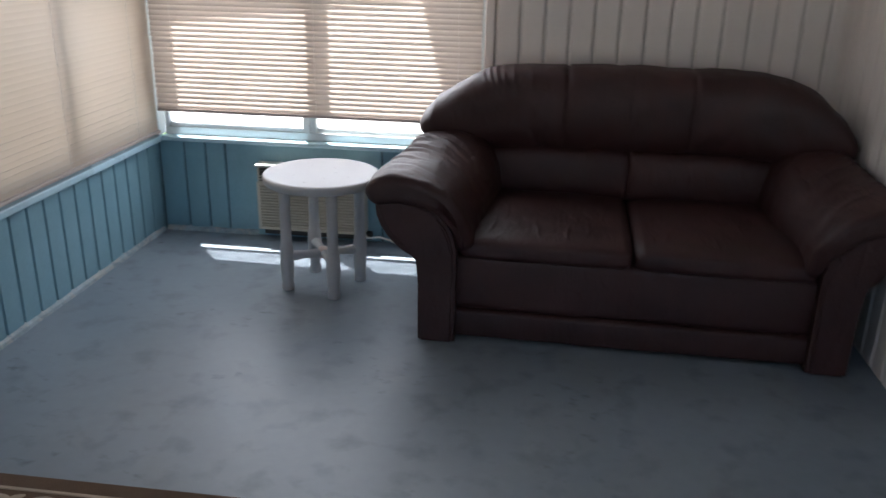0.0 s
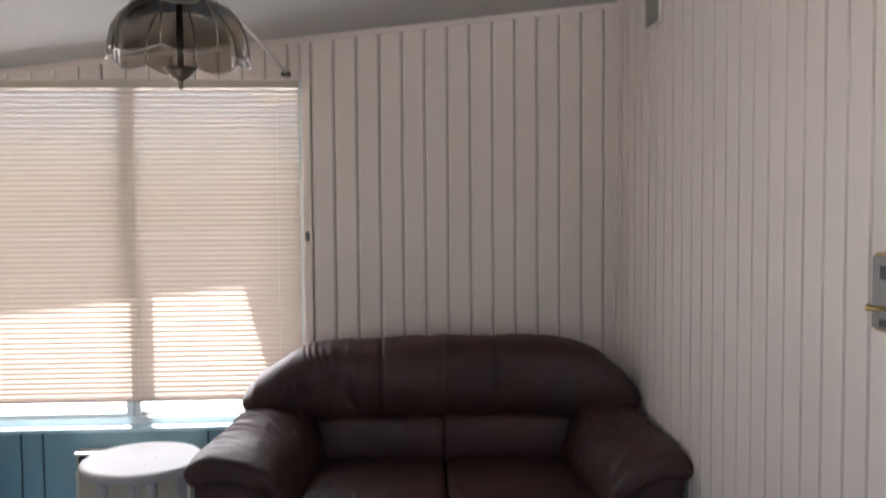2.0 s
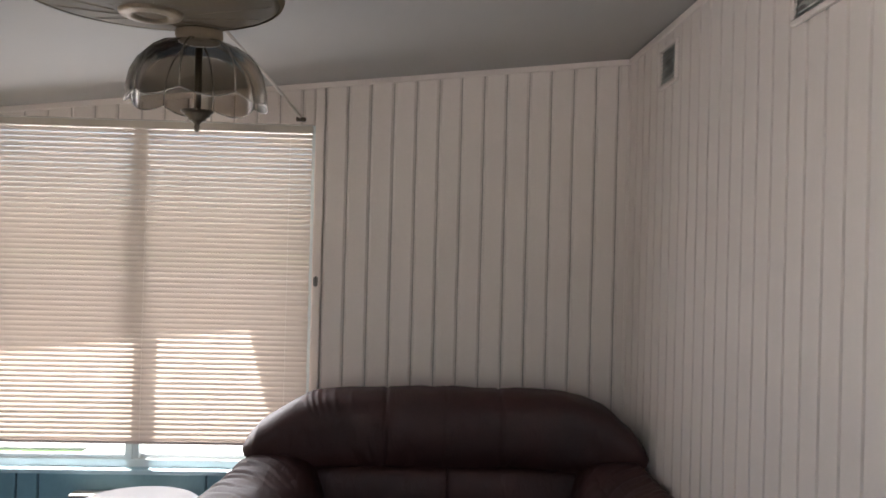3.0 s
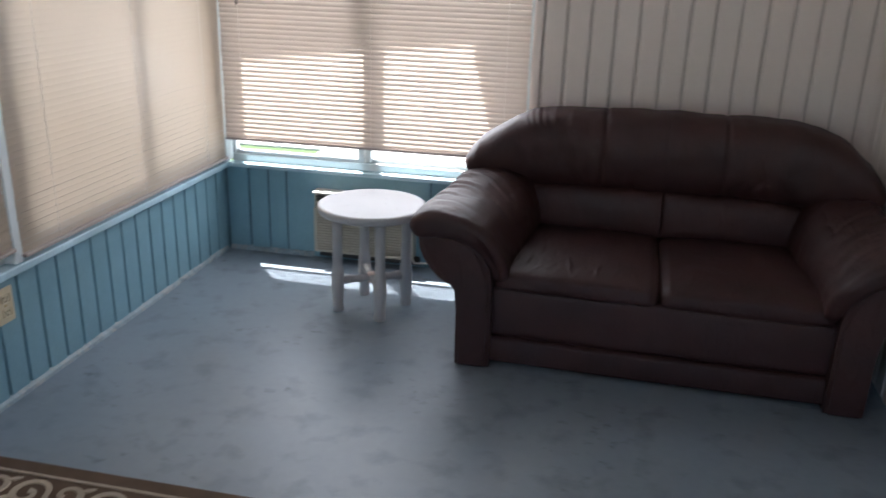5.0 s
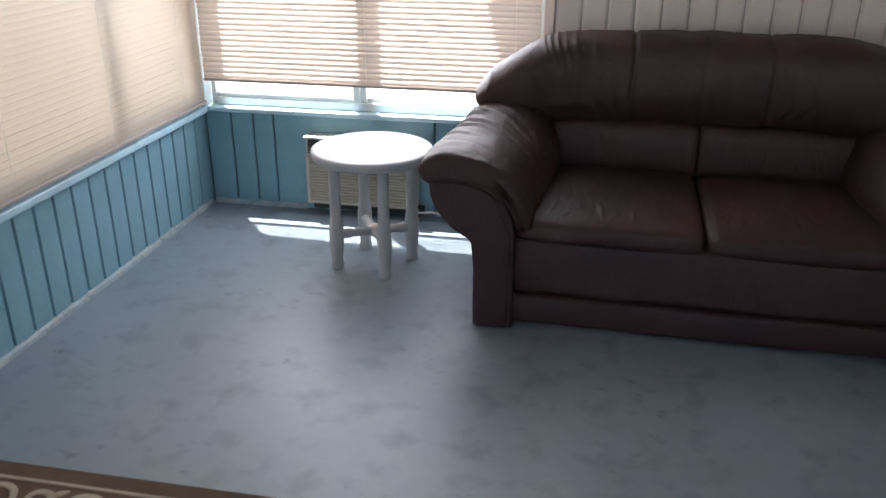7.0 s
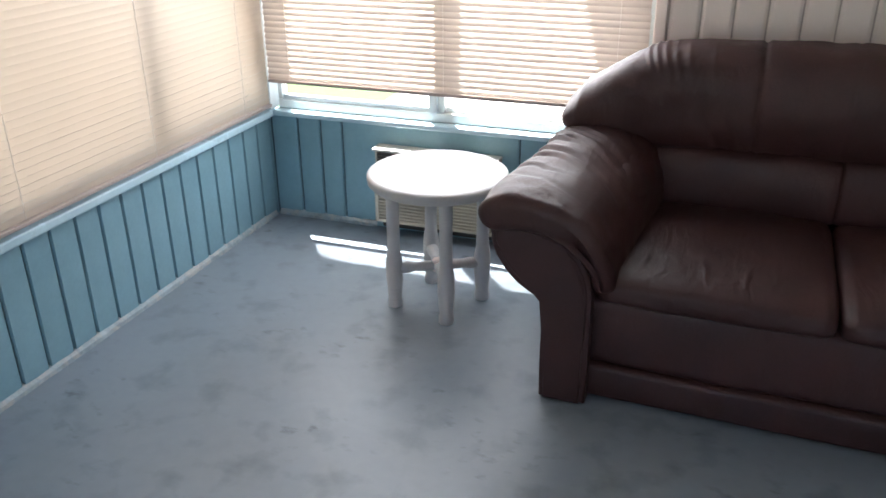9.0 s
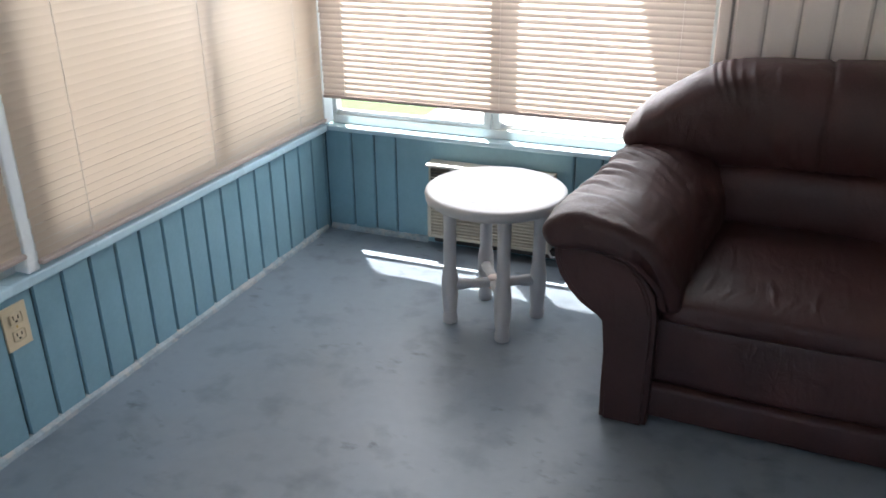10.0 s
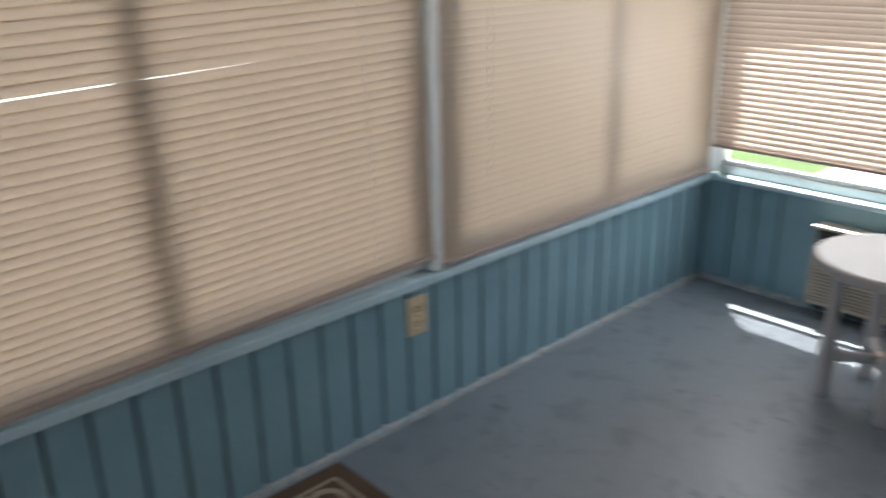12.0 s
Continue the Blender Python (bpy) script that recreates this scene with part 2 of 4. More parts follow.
RUG_BEIGE = material("beige_rug_pile", (0.43, 0.355, 0.275), 0.95, 0, 0.16, 14, 420, 0.8, spec=0.1)
GRASS = material("lawn", (0.070, 0.125, 0.032), 0.9, 0, 0.35, 0.5, 12, 0.5)
CONCRETE = material("pale_concrete", (0.52, 0.50, 0.46), 0.85, 0, 0.1, 0.8, 20, 0.3)
SHINGLE = material("pale_roof_metal", (0.55, 0.55, 0.55), 0.5, 0.2, 0.1, 2, 50, 0.05)
SIDING = material("pale_outer_wall_paint", (0.6, 0.6, 0.58), 0.6, 0, 0.08, 3, 60, 0.1)


# ---- mesh helpers ----
def link(name, bm, mat, parent=None, label="", smooth=False):
    me = bpy.data.meshes.new(name)
    bmesh.ops.recalc_face_normals(bm, faces=bm.faces)
    bm.to_mesh(me)
    bm.free()
    me.materials.append(mat)
    if smooth:
        me.polygons.foreach_set("use_smooth", [True] * len(me.polygons))
    ob = new(name, me)
    ob.parent = parent
    return tagged(ob, label)


def part(name, bm, mat, parent, label="", smooth=False):
    return link(name, bm, mat, parent, label, smooth)


def thing(name, label, category, group="", kind="", at=(0, 0, 0)):
    ob = new(name)
    ob.empty_display_size = 0.05
    ob.location = at
    return tagged(ob, label, category, group, kind)


def box(lo, hi, bevel=0.0, seg=2, bm=None):
    bm = bm or bmesh.new()
    got = bmesh.ops.create_cube(bm, size=1.0)["verts"]
    c, s = [(a + b) / 2 for a, b in zip(lo, hi)], [b - a for a, b in zip(lo, hi)]
    for v in got:
        v.co = Vector([c[i] + v.co[i] * s[i] for i in range(3)])
    if bevel:
        edges = {e for v in got for e in v.link_edges}
        bmesh.ops.bevel(bm, geom=list(edges), offset=bevel, segments=seg, affect="EDGES", profile=0.5)
    return bm


def prism(outline, axis, lo, hi, bevel=0.0, bm=None):
    """A closed outline drawn in the two other axes (in order), pushed along axis from lo to hi."""
    bm = bm or bmesh.new()

    def put(a, b, c):
        return {"x": (c, a, b), "y": (a, c, b), "z": (a, b, c)}[axis]
    v0 = [bm.verts.new(put(a, b, lo)) for a, b in outline]
    v1 = [bm.verts.new(put(a, b, hi)) for a, b in outline]
    k = len(outline)
    f = [bm.faces.new(v0), bm.faces.new(v1[::-1])]
    for i in range(k):
        bm.faces.new((v0[i], v0[(i + 1) % k], v1[(i + 1) % k], v1[i]))
    if bevel:
        edges = {e for face in f for e in face.edges}
        bmesh.ops.bevel(bm, geom=list(edges), offset=bevel, segments=3, affect="EDGES", profile=0.5)
    return bm


def lathe(profile, at=(0, 0, 0), n=32, bm=None, ripple=None):
    """A profile of (radius, height) turned about the upright axis; ripple(angle, r, z) may change radius and height."""
    bm = bm or bmesh.new()
    rings = []
    for r, z in profile:
        ring = []
        for i in range(n):
            a = 2 * math.pi * i / n
            rr, zz = ripple(a, r, z) if ripple else (r, z)
            ring.append(bm.verts.new((at[0] + rr * math.cos(a), at[1] + rr * math.sin(a), at[2] + zz)))
        rings.append(ring)
    for a, b in zip(rings, rings[1:]):
        for i in range(n):
            bm.faces.new((a[i], a[(i + 1) % n], b[(i + 1) % n], b[i]))
    return rings, bm


def capped(profile, at=(0, 0, 0), n=32):
    rings, bm = lathe(profile, at, n)
    bm.faces.new(rings[0][::-1])
    bm.faces.new(rings[-1])
    return bm


def tube(points, radius, n=10, bm=None):
    """A round cord or rod along points."""
    bm = bm or bmesh.new()
    pts = [Vector(p) for p in points]
    rings = []
    for i, p in enumerate(pts):
        d = (pts[min(i + 1, len(pts) - 1)] - pts[max(i - 1, 0)]).normalized()
        side = d.cross(Vector((0, 0, 1)) if abs(d.z) < 0.9 else Vector((1, 0, 0))).normalized()
        up = side.cross(d)
        r = radius[i] if isinstance(radius, (list, tuple)) else radius
        rings.append([bm.verts.new(p + r * (math.cos(2 * math.pi * k / n) * side + math.sin(2 * math.pi * k / n) * up)) for k in range(n)])
    for a, b in zip(rings, rings[1:]):
        for k in range(n):
            bm.faces.new((a[k], a[(k + 1) % n], b[(k + 1) % n], b[k]))
    bm.faces.new(rings[0][::-1])
    bm.faces.new(rings[-1])
    return bm


def smoothstep(t):
    return t * t * (3 - 2 * t)


def sampled(keys, t):
    """Values between the rows (t, a, b, ...), eased by Catmull-Rom."""
    i = max(j for j in range(len(keys) - 1) if keys[j][0] <= t or j == 0)
    k0, k1, k2, k3 = keys[max(i - 1, 0)], keys[i], keys[i + 1], keys[min(i + 2, len(keys) - 1)]
    u = (t - k1[0]) / (k2[0] - k1[0])
    out = []
    for a, b, c, d in zip(k0[1:], k1[1:], k2[1:], k3[1:]):
        out.append(0.5 * (2 * b + (c - a) * u + (2 * a - 5 * b + 4 * c - d) * u * u + (3 * b - a - 3 * c + d) * u ** 3))
    return out


def loft(keys, axis, n=40, steps=44, power=2.6, rough=0.004, scale=9.0, seed=0.0, crease=None):
    """A stuffed form: superellipse sections (place, c1, c2, half1, half2, turn) along an axis, closed with rounded ends."""
    bm = bmesh.new()
    lo, hi = keys[0][0], keys[-1][0]
    rings = []
    for s in range(steps + 1):
        u = s / steps
        t = lo + (hi - lo) * u
        c1, c2, h1, h2, turn = sampled(keys, min(t, hi - 1e-6))
        ring = []
        for i in range(n):
            a = 2 * math.pi * i / n
            ca, sa = math.cos(a), math.sin(a)
            p1 = h1 * math.copysign(abs(ca) ** (2 / power), ca)
            p2 = h2 * math.copysign(abs(sa) ** (2 / power), sa)
            q1 = c1 + p1 * math.cos(turn) - p2 * math.sin(turn)
            q2 = c2 + p1 * math.sin(turn) + p2 * math.cos(turn)
            co = Vector((t, q1, q2)) if axis == "x" else Vector((q1, t, q2))
            ctr = Vector((t, c1, c2)) if axis == "x" else Vector((c1, t, c2))
            out = (co - ctr).normalized() if (co - ctr).length > 1e-6 else Vector((0, 0, 0))
            w = noise.noise(co * scale + Vector((seed, 0, 0))) + 0.5 * noise.noise(co * scale * 2.7 + Vector((0, seed, 0)))
            co += out * rough * w
            if crease:
                co += out * crease(co, t, a)
            ring.append(bm.verts.new(co))
        rings.append(ring)
    for a, b in zip(rings, rings[1:]):
        for i in range(n):
            bm.faces.new((a[i], a[(i + 1) % n], b[(i + 1) % n], b[i]))
    bm.faces.new(rings[0][::-1])
    bm.faces.new(rings[-1])
    return bm


# ---- plan ----
ROOM_X, ROOM_S = 2.722, ROOM_END      # width; the south end
LEDGE_Z = 0.425                       # top of the blue ledge
PITCH = 0.0945                        # width of a wall board


def ceiling_z(x):
    return 1.88 + 0.111 * x


# ---- structure ----
floor = tagged(link("floor", box((-0.12, ROOM_S - 0.1, -0.12), (ROOM_X + 0.1, 0.1, 0.0)), FLOOR),
               "blue-grey painted concrete floor with scuffs and dark marks", "floor", kind="structure")
bm = bmesh.new()
c0, c1 = ceiling_z(-0.14), ceiling_z(ROOM_X + 0.1)
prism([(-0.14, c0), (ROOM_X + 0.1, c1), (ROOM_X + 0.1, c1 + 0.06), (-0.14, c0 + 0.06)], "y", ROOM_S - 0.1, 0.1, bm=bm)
tagged(link("ceiling", bm, CEIL), "sloping porch ceiling, off-white paint toned down for shade", "ceiling", kind="structure")

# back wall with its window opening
wall_north = tagged(link("wall_north", box((-0.12, 0.002, 0.0), (ROOM_X + 0.1, 0.10, 0.40)), BLUE_GROOVE_SHADE),
                    "back wall, blue boards below and off-white boards beside the window", "wall", kind="structure")
part("wall_body", box((1.40, 0.002, 0.4), (ROOM_X + 0.1, 0.10, ceiling_z(2.8))), WHITE_GROOVE_SHADE, wall_north)
part("wall_head", prism([(-0.12, 1.86), (1.40, 1.86), (1.40, ceiling_z(1.40)), (-0.12, ceiling_z(-0.12))], "y", 0.002, 0.10), WHITE_GROOVE_SHADE, wall_north)
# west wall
wall_west = tagged(link("wall_west", box((-0.12, ROOM_S, 0.0), (-0.002, 0.0, 0.40)), BLUE_GROOVE_SHADE),
                   "long window wall with blue boards below the ledge", "wall", kind="structure")
part("wall_head", box((-0.12, ROOM_S, 1.76), (-0.002, 0.0, ceiling_z(-0.06))), WHITE_TRIM, wall_west)
part("wall_pier", box((-0.12, -3.10, 0.4), (-0.002, -2.80, 1.76)), WHITE_TRIM, wall_west)
part("wall_pier", box((-0.12, ROOM_S, 0.4), (-0.002, -4.70, 1.76)), WHITE_TRIM, wall_west)
wall_east = tagged(link("wall_east", box((ROOM_X + 0.002, ROOM_S, 0.0), (ROOM_X + 0.12, 0.002, ceiling_z(ROOM_X))), WHITE_GROOVE_SHADE),
                   "house wall clad in off-white vertical boards", "wall", kind="structure")
wall_south = tagged(link("wall_south", box((-0.12, ROOM_S - 0.1, 0.0), (ROOM_X + 0.12, ROOM_S, 0.42)), WHITE_BOARD),
                    "plain off-white end wall of the porch with an added window", "wall", kind="structure")
part("wall_head", box((-0.12, ROOM_S - 0.1, 1.86), (ROOM_X + 0.12, ROOM_S, 2.24)), WHITE_BOARD, wall_south)
part("wall_pier", box((-0.12, ROOM_S - 0.1, 0.42), (0.2, ROOM_S, 1.86)), WHITE_BOARD, wall_south)
part("wall_pier", box((2.52, ROOM_S - 0.1, 0.42), (ROOM_X + 0.12, ROOM_S, 1.86)), WHITE_BOARD, wall_south)

# ledges, casings and trims
tagged(link("ledge_west", box((-0.03, ROOM_S, 0.398), (0.034, 0.0, LEDGE_Z), 0.005), LEDGE), "glossy pale blue painted window ledge", "window ledge", kind="structure")
tagged(link("ledge_north", box((0.036, -0.034, 0.405), (1.405, 0.05, LEDGE_Z), 0.005), LEDGE), "glossy pale blue painted window ledge", "window ledge", kind="structure")
tagged(link("trim_chair_rail", box((1.407, -0.022, 0.405), (ROOM_X, 0.001, LEDGE_Z - 0.003), 0.004), LEDGE), "pale blue rail behind the sofa", "trim", kind="structure")
tagged(link("trim_window_casing", box((1.398, -0.012, LEDGE_Z), (1.434, 0.02, ceiling_z(1.4)), 0.003), WHITE_BOARD), "off-white casing strip beside the window", "trim", kind="structure")
tagged(link("trim_corner_post", box((-0.03, -0.03, LEDGE_Z + 0.001), (0.030, 0.05, ceiling_z(0) - 0.004), 0.004), WHITE_TRIM), "white painted corner post between windows", "trim", kind="structure")
tagged(link("trim_window_post", box((-0.03, -1.432, LEDGE_Z + 0.001), (0.026, -1.396, 1.86), 0.004), WHITE_TRIM), "narrow white post between two blinds", "trim", kind="structure")
tagged(link("trim_corner_east", box((ROOM_X - 0.016, -0.016, 0.43), (ROOM_X, 0.0, ceiling_z(ROOM_X) - 0.02), 0.004), WHITE_BOARD), "thin off-white corner moulding", "trim", kind="structure")
bm = prism([(0.03, ceiling_z(0.03) - 0.024), (ROOM_X, ceiling_z(ROOM_X) - 0.024), (ROOM_X, ceiling_z(ROOM_X) - 0.001), (0.03, ceiling_z(0.03) - 0.001)], "y", -0.02, 0.0)
tagged(link("trim_ceiling_north", bm, WHITE_BOARD), "off-white ceiling moulding", "trim", kind="structure")
tagged(link("trim_ceiling_east", box((ROOM_X - 0.018, ROOM_S, ceiling_z(ROOM_X) - 0.03), (ROOM_X, -0.02, ceiling_z(ROOM_X) - 0.004), 0.004), WHITE_BOARD), "off-white ceiling moulding", "trim", kind="structure")


def worn_skirting(name, lo, hi, along):
    """A quarter-round skirting with a knocked, uneven edge."""
    bm = bmesh.new()
    k = 90
    rings = []
    for i in range(k + 1):
        t = lo + (hi - lo) * i / k
        w = 0.020 + 0.004 * noise.noise((t * 9, 3.1, 0)) + 0.0025 * noise.noise((t * 37, 1.7, 0))
        sec = [(0, 0)] + [(w * math.cos(a), 1.15 * w * math.sin(a)) for a in (0, 0.5, 1.0, math.pi / 2)]
        rings.append([bm.verts.new((d, t, z) if along == "y" else (t, -d, z)) for d, z in sec])
    for a, b in zip(rings, rings[1:]):
        for j in range(5):
            bm.faces.new((a[j], a[(j + 1) % 5], b[(j + 1) % 5], b[j]))
    tagged(link(name, bm, SKIRT), "knocked and worn painted skirting strip", "baseboard", kind="structure")


worn_skirting("baseboard_west", -0.03, ROOM_S, "y")
worn_skirting("baseboard_north", 0.02, 0.44, "x")


# ---- windows ----
def window(name, plane, lo, hi, z0, z1, mull, label, side=0.026, depth=0.08):
    """A sliding window: outer frame, meeting stile and two panes. plane 'y' faces the back, 'x' the west."""
    def put(a0, a1, d0, d1, za, zb, bevel=0.002):
        return box((a0, d0, za), (a1, d1, zb), bevel) if plane == "y" else box((-d1, a0, za), (-d0, a1, zb), bevel)
    w = thing(name, label, "window", kind="structure")
    part("window_frame", put(lo, hi, 0.012, 0.08, z0, z0 + 0.032), SASH, w)
    part("window_frame", put(lo, hi, 0.012, 0.08, z1 - 0.03, z1), SASH, w)
    part("window_frame", put(lo, lo + side, 0.012, depth, z0 + 0.033, z1 - 0.031), SASH, w)
    part("window_frame", put(hi - side, hi, 0.012, 0.08, z0 + 0.033, z1 - 0.031), SASH, w)
    part("meeting_stile", put(mull - 0.024, mull + 0.004, 0.008, 0.045, z0 + 0.033, z1 - 0.031), SASH, w)
    part("meeting_stile", put(mull + 0.006, mull + 0.03, 0.02, 0.06, z0 + 0.033, z1 - 0.031), SASH, w)
    for a, b, d in ((lo + side + 0.001, mull - 0.025, 0.03), (mull + 0.031, hi - side - 0.001, 0.045)):
        part("sash_rail", put(a, b, d - 0.012, d + 0.012, z0 + 0.033, z0 + 0.05), SASH, w)
        p = part("pane", put(a, b, d, d + 0.003, z0 + 0.051, z1 - 0.032, 0), GLASS, w, "clear glass pane")
        p.visible_shadow = False
    return w


window("window_1", "y", 0.040, 1.398, LEDGE_Z + 0.001, 1.86, 0.672, "white sliding window in the back wall, sunlit lawn outside", 0.018, 0.05)
window("window_2", "x", -1.394, -0.032, LEDGE_Z + 0.001, 1.76, -0.655, "white sliding window behind a closed blind", 0.07)
window("window_3", "x", -2.80, -1.434, LEDGE_Z + 0.001, 1.76, -2.17, "white sliding window behind a closed blind", 0.07)
# Two windows out of view, added so that fill light can enter.
window("added_window_west", "x", -4.70, -3.10, LEDGE_Z + 0.001, 1.76, -3.90, "unseen white sliding window in the long wall, added for light")
end_window = window("added_window_south", "y", 0.201, 2.519, 0.422, 1.859, 1.36, "unseen white sliding window in the end wall, added for light")
end_window.location = (0, ROOM_S - 0.09, 0)


# ---- blinds ----
def slat_mesh(name, length, along, tilt, mat, width=0.025, crown=0.0022):
    """One curved slat; tilt in degrees lifts its room edge."""
    bm = bmesh.new()
    rows = []
    for i in range(8):
        u = i / 7 - 0.5
        d, z = u * width, crown * (1 - (2 * u) ** 2)
        ct, st = math.cos(radians(tilt)), math.sin(radians(tilt))
        dd, zz = d * ct - z * st, d * st + z * ct        # dd grows towards the room
        rows.append([bm.verts.new((s * length / 2, -dd, zz) if along == "x" else (dd, s * length / 2, zz)) for s in (-1, 1)])
    for a, b in zip(rows, rows[1:]):
        bm.faces.new((a[0], a[1], b[1], b[0]))
    me = bpy.data.meshes.new(name)
    bm.to_mesh(me)
    bm.free()
    me.materials.append(mat)
    me.polygons.foreach_set("use_smooth", [True] * len(me.polygons))
    return me


def blind(label, along, a0, a1, off, z0, z1, tilt, mat, gap_at, ladders, seed, width=0.0244, crown=0.0022, loose=0.45):
    """A mini blind from a0 to a1 along its wall, hung off metres in front of it, from z0 up to z1."""
    rnd = random.Random(seed)
    mid, length = (a0 + a1) / 2, a1 - a0

    def at(a, d, z):
        return (a, -d, z) if along == "x" else (d, a, z)

    def bar(x0, x1, d0, d1, za, zb, bevel=0.002):
        return box((x0, -d1, za), (x1, -d0, zb), bevel) if along == "x" else box((d0, x0, za), (d1, x1, zb), bevel)
    b = thing("window_blind", label, "blind")
    part("headrail", bar(a0, a1, off - 0.016, off + 0.016, z1, z1 + 0.030), RAIL if along == "y" else HEADRAIL, b)
    part("bottom_rail", bar(a0, a1, off - 0.013, off + 0.013, z0, z0 + 0.012, 0.003), RAIL, b)
    me = slat_mesh("slat", length, along, tilt, mat, width, crown)
    z, step = z0 + 0.022, 0.0208
    while z < z1 + 0.006:
        s = new("slat", me)
        s.parent = b
        s.location = at(mid + rnd.uniform(-0.0015, 0.0015), off, z + rnd.uniform(-0.0008, 0.0008) * loose)
        t, r = rnd.uniform(-loose, loose), rnd.uniform(-0.06, 0.06) * loose
        if gap_at and 0 < z - gap_at < step * 1.2:
            r = -0.24
        s.rotation_euler = (radians(t), radians(r), 0) if along == "x" else (radians(r), radians(t), 0)
        z += step
        if gap_at and abs(z - gap_at) < step / 2:
            z += 0.0037
    for a in ladders:
        for d in (-0.0135, 0.0135):
            part("ladder_cord", tube([at(a, off + d * math.cos(radians(tilt)), z0 + 0.006), at(a, off + d * math.cos(radians(tilt)), z1 + 0.005)], 0.0007, 5), CORD, b)
    return b


north_blind = blind("cream mini blind with part-open slats, sunlit from outside", "x", 0.042, 1.390, 0.042, 0.536, 1.818, -66, VINYL_N, 0, (0.13, 0.722, 1.30), 1, width=0.0222, crown=0.0030, loose=0.2)
part("wand", tube([(0.13, -0.066, 1.80), (0.132, -0.072, 1.45), (0.137, -0.070, 1.125)], 0.0042, 8), WAND, north_blind, "dark tilt wand")
blind("closed cream mini blind glowing with daylight", "y", -1.400, -0.036, 0.028, 0.440, 1.73, 84, VINYL_W, 0, (-0.2, -0.70, -1.22), 2, width=0.0215, crown=0.0006, loose=0.12)
sagging = blind("closed cream mini blind hanging askew, one slat gapping", "y", -2.79, -1.437, 0.028, 0.452, 1.73, 80, VINYL_W, 1.035, (-1.62, -2.13, -2.62), 3, loose=0.2)
hang = Vector((0.028, -2.11, 0.452))
sagging.matrix_basis = Matrix.Translation(hang) @ pose(0, 0, 0, 1.7, 0, 0) @ Matrix.Translation(-hang)


# ---- outdoors ----
tagged(link("ground", box((-400, -400, -0.9), (400, 400, -0.55)), GRASS), "sunlit green lawn round the porch", "lawn", kind="structure")
# Outline fitted to the camera's view: white outdoors, lawn only at the left gap.
tagged(link("pale_ground", prism([(-1.1, 0.4), (9, 0.4), (9, 70), (-45, 70), (-45, -40), (-8, -40), (-8, 4.3), (-1.1, 4.3)], "z", -0.56, -0.53), CONCRETE), "pale sunlit concrete drive, outline fitted to the view", "driveway", kind="structure")
# Unseen slabs added to bounce neutral light instead of lawn green.
tagged(link("pale_ground", box((-7.9, -40, -0.56), (14, ROOM_S - 0.5, -0.53)), CONCRETE), "unseen pale slab added behind the porch to bounce neutral light", "driveway", kind="structure")
tagged(link("pale_ground", box((-7.9, ROOM_S - 0.49, -0.56), (-0.7, 0.39, -0.53)), CONCRETE), "unseen pale slab added along the porch to bounce neutral light", "driveway", kind="structure")
# Roof out of view; eave depths are set to cast the blinds' shade.
roof = tagged(link("roof", prism([(-0.62, ceiling_z(-0.62) + 0.07), (3.4, ceiling_z(3.4) + 0.07), (3.4, ceiling_z(3.4) + 0.13), (-0.62, ceiling_z(-0.62) + 0.13)], "y", ROOM_S - 0.4, 0.298), SHINGLE),
              "unseen pale metal porch roof, eaves set to shade the blinds", "roof", kind="structure")
part("shading_eave", prism([(0.88, ceiling_z(0.88) + 0.07), (3.4, ceiling_z(3.4) + 0.07), (3.4, ceiling_z(3.4) + 0.13), (0.88, ceiling_z(0.88) + 0.13)], "y", 0.299, 2.4), SHINGLE, roof)
tagged(link("plinth", box((-0.118, ROOM_S - 0.09, -0.56), (ROOM_X + 0.098, 0.098, -0.121)), SIDING), "pale plinth under the porch", "plinth", kind="structure")


# ---- loveseat ----
def closed_curve(points, n):
    """n points along a smooth closed curve through the given ones."""
    k, out = len(points), []
    for i in range(n):
        t = i * k / n
        j, u = int(t), t - int(t)
        p0, p1, p2, p3 = (points[(j + d) % k] for d in (-1, 0, 1, 2))
        out.append(tuple(0.5 * (2 * b + (c - a) * u + (2 * a - 5 * b + 4 * c - d) * u * u + (3 * b - a - 3 * c + d) * u ** 3) for a, b, c, d in zip(p0, p1, p2, p3)))
    return out


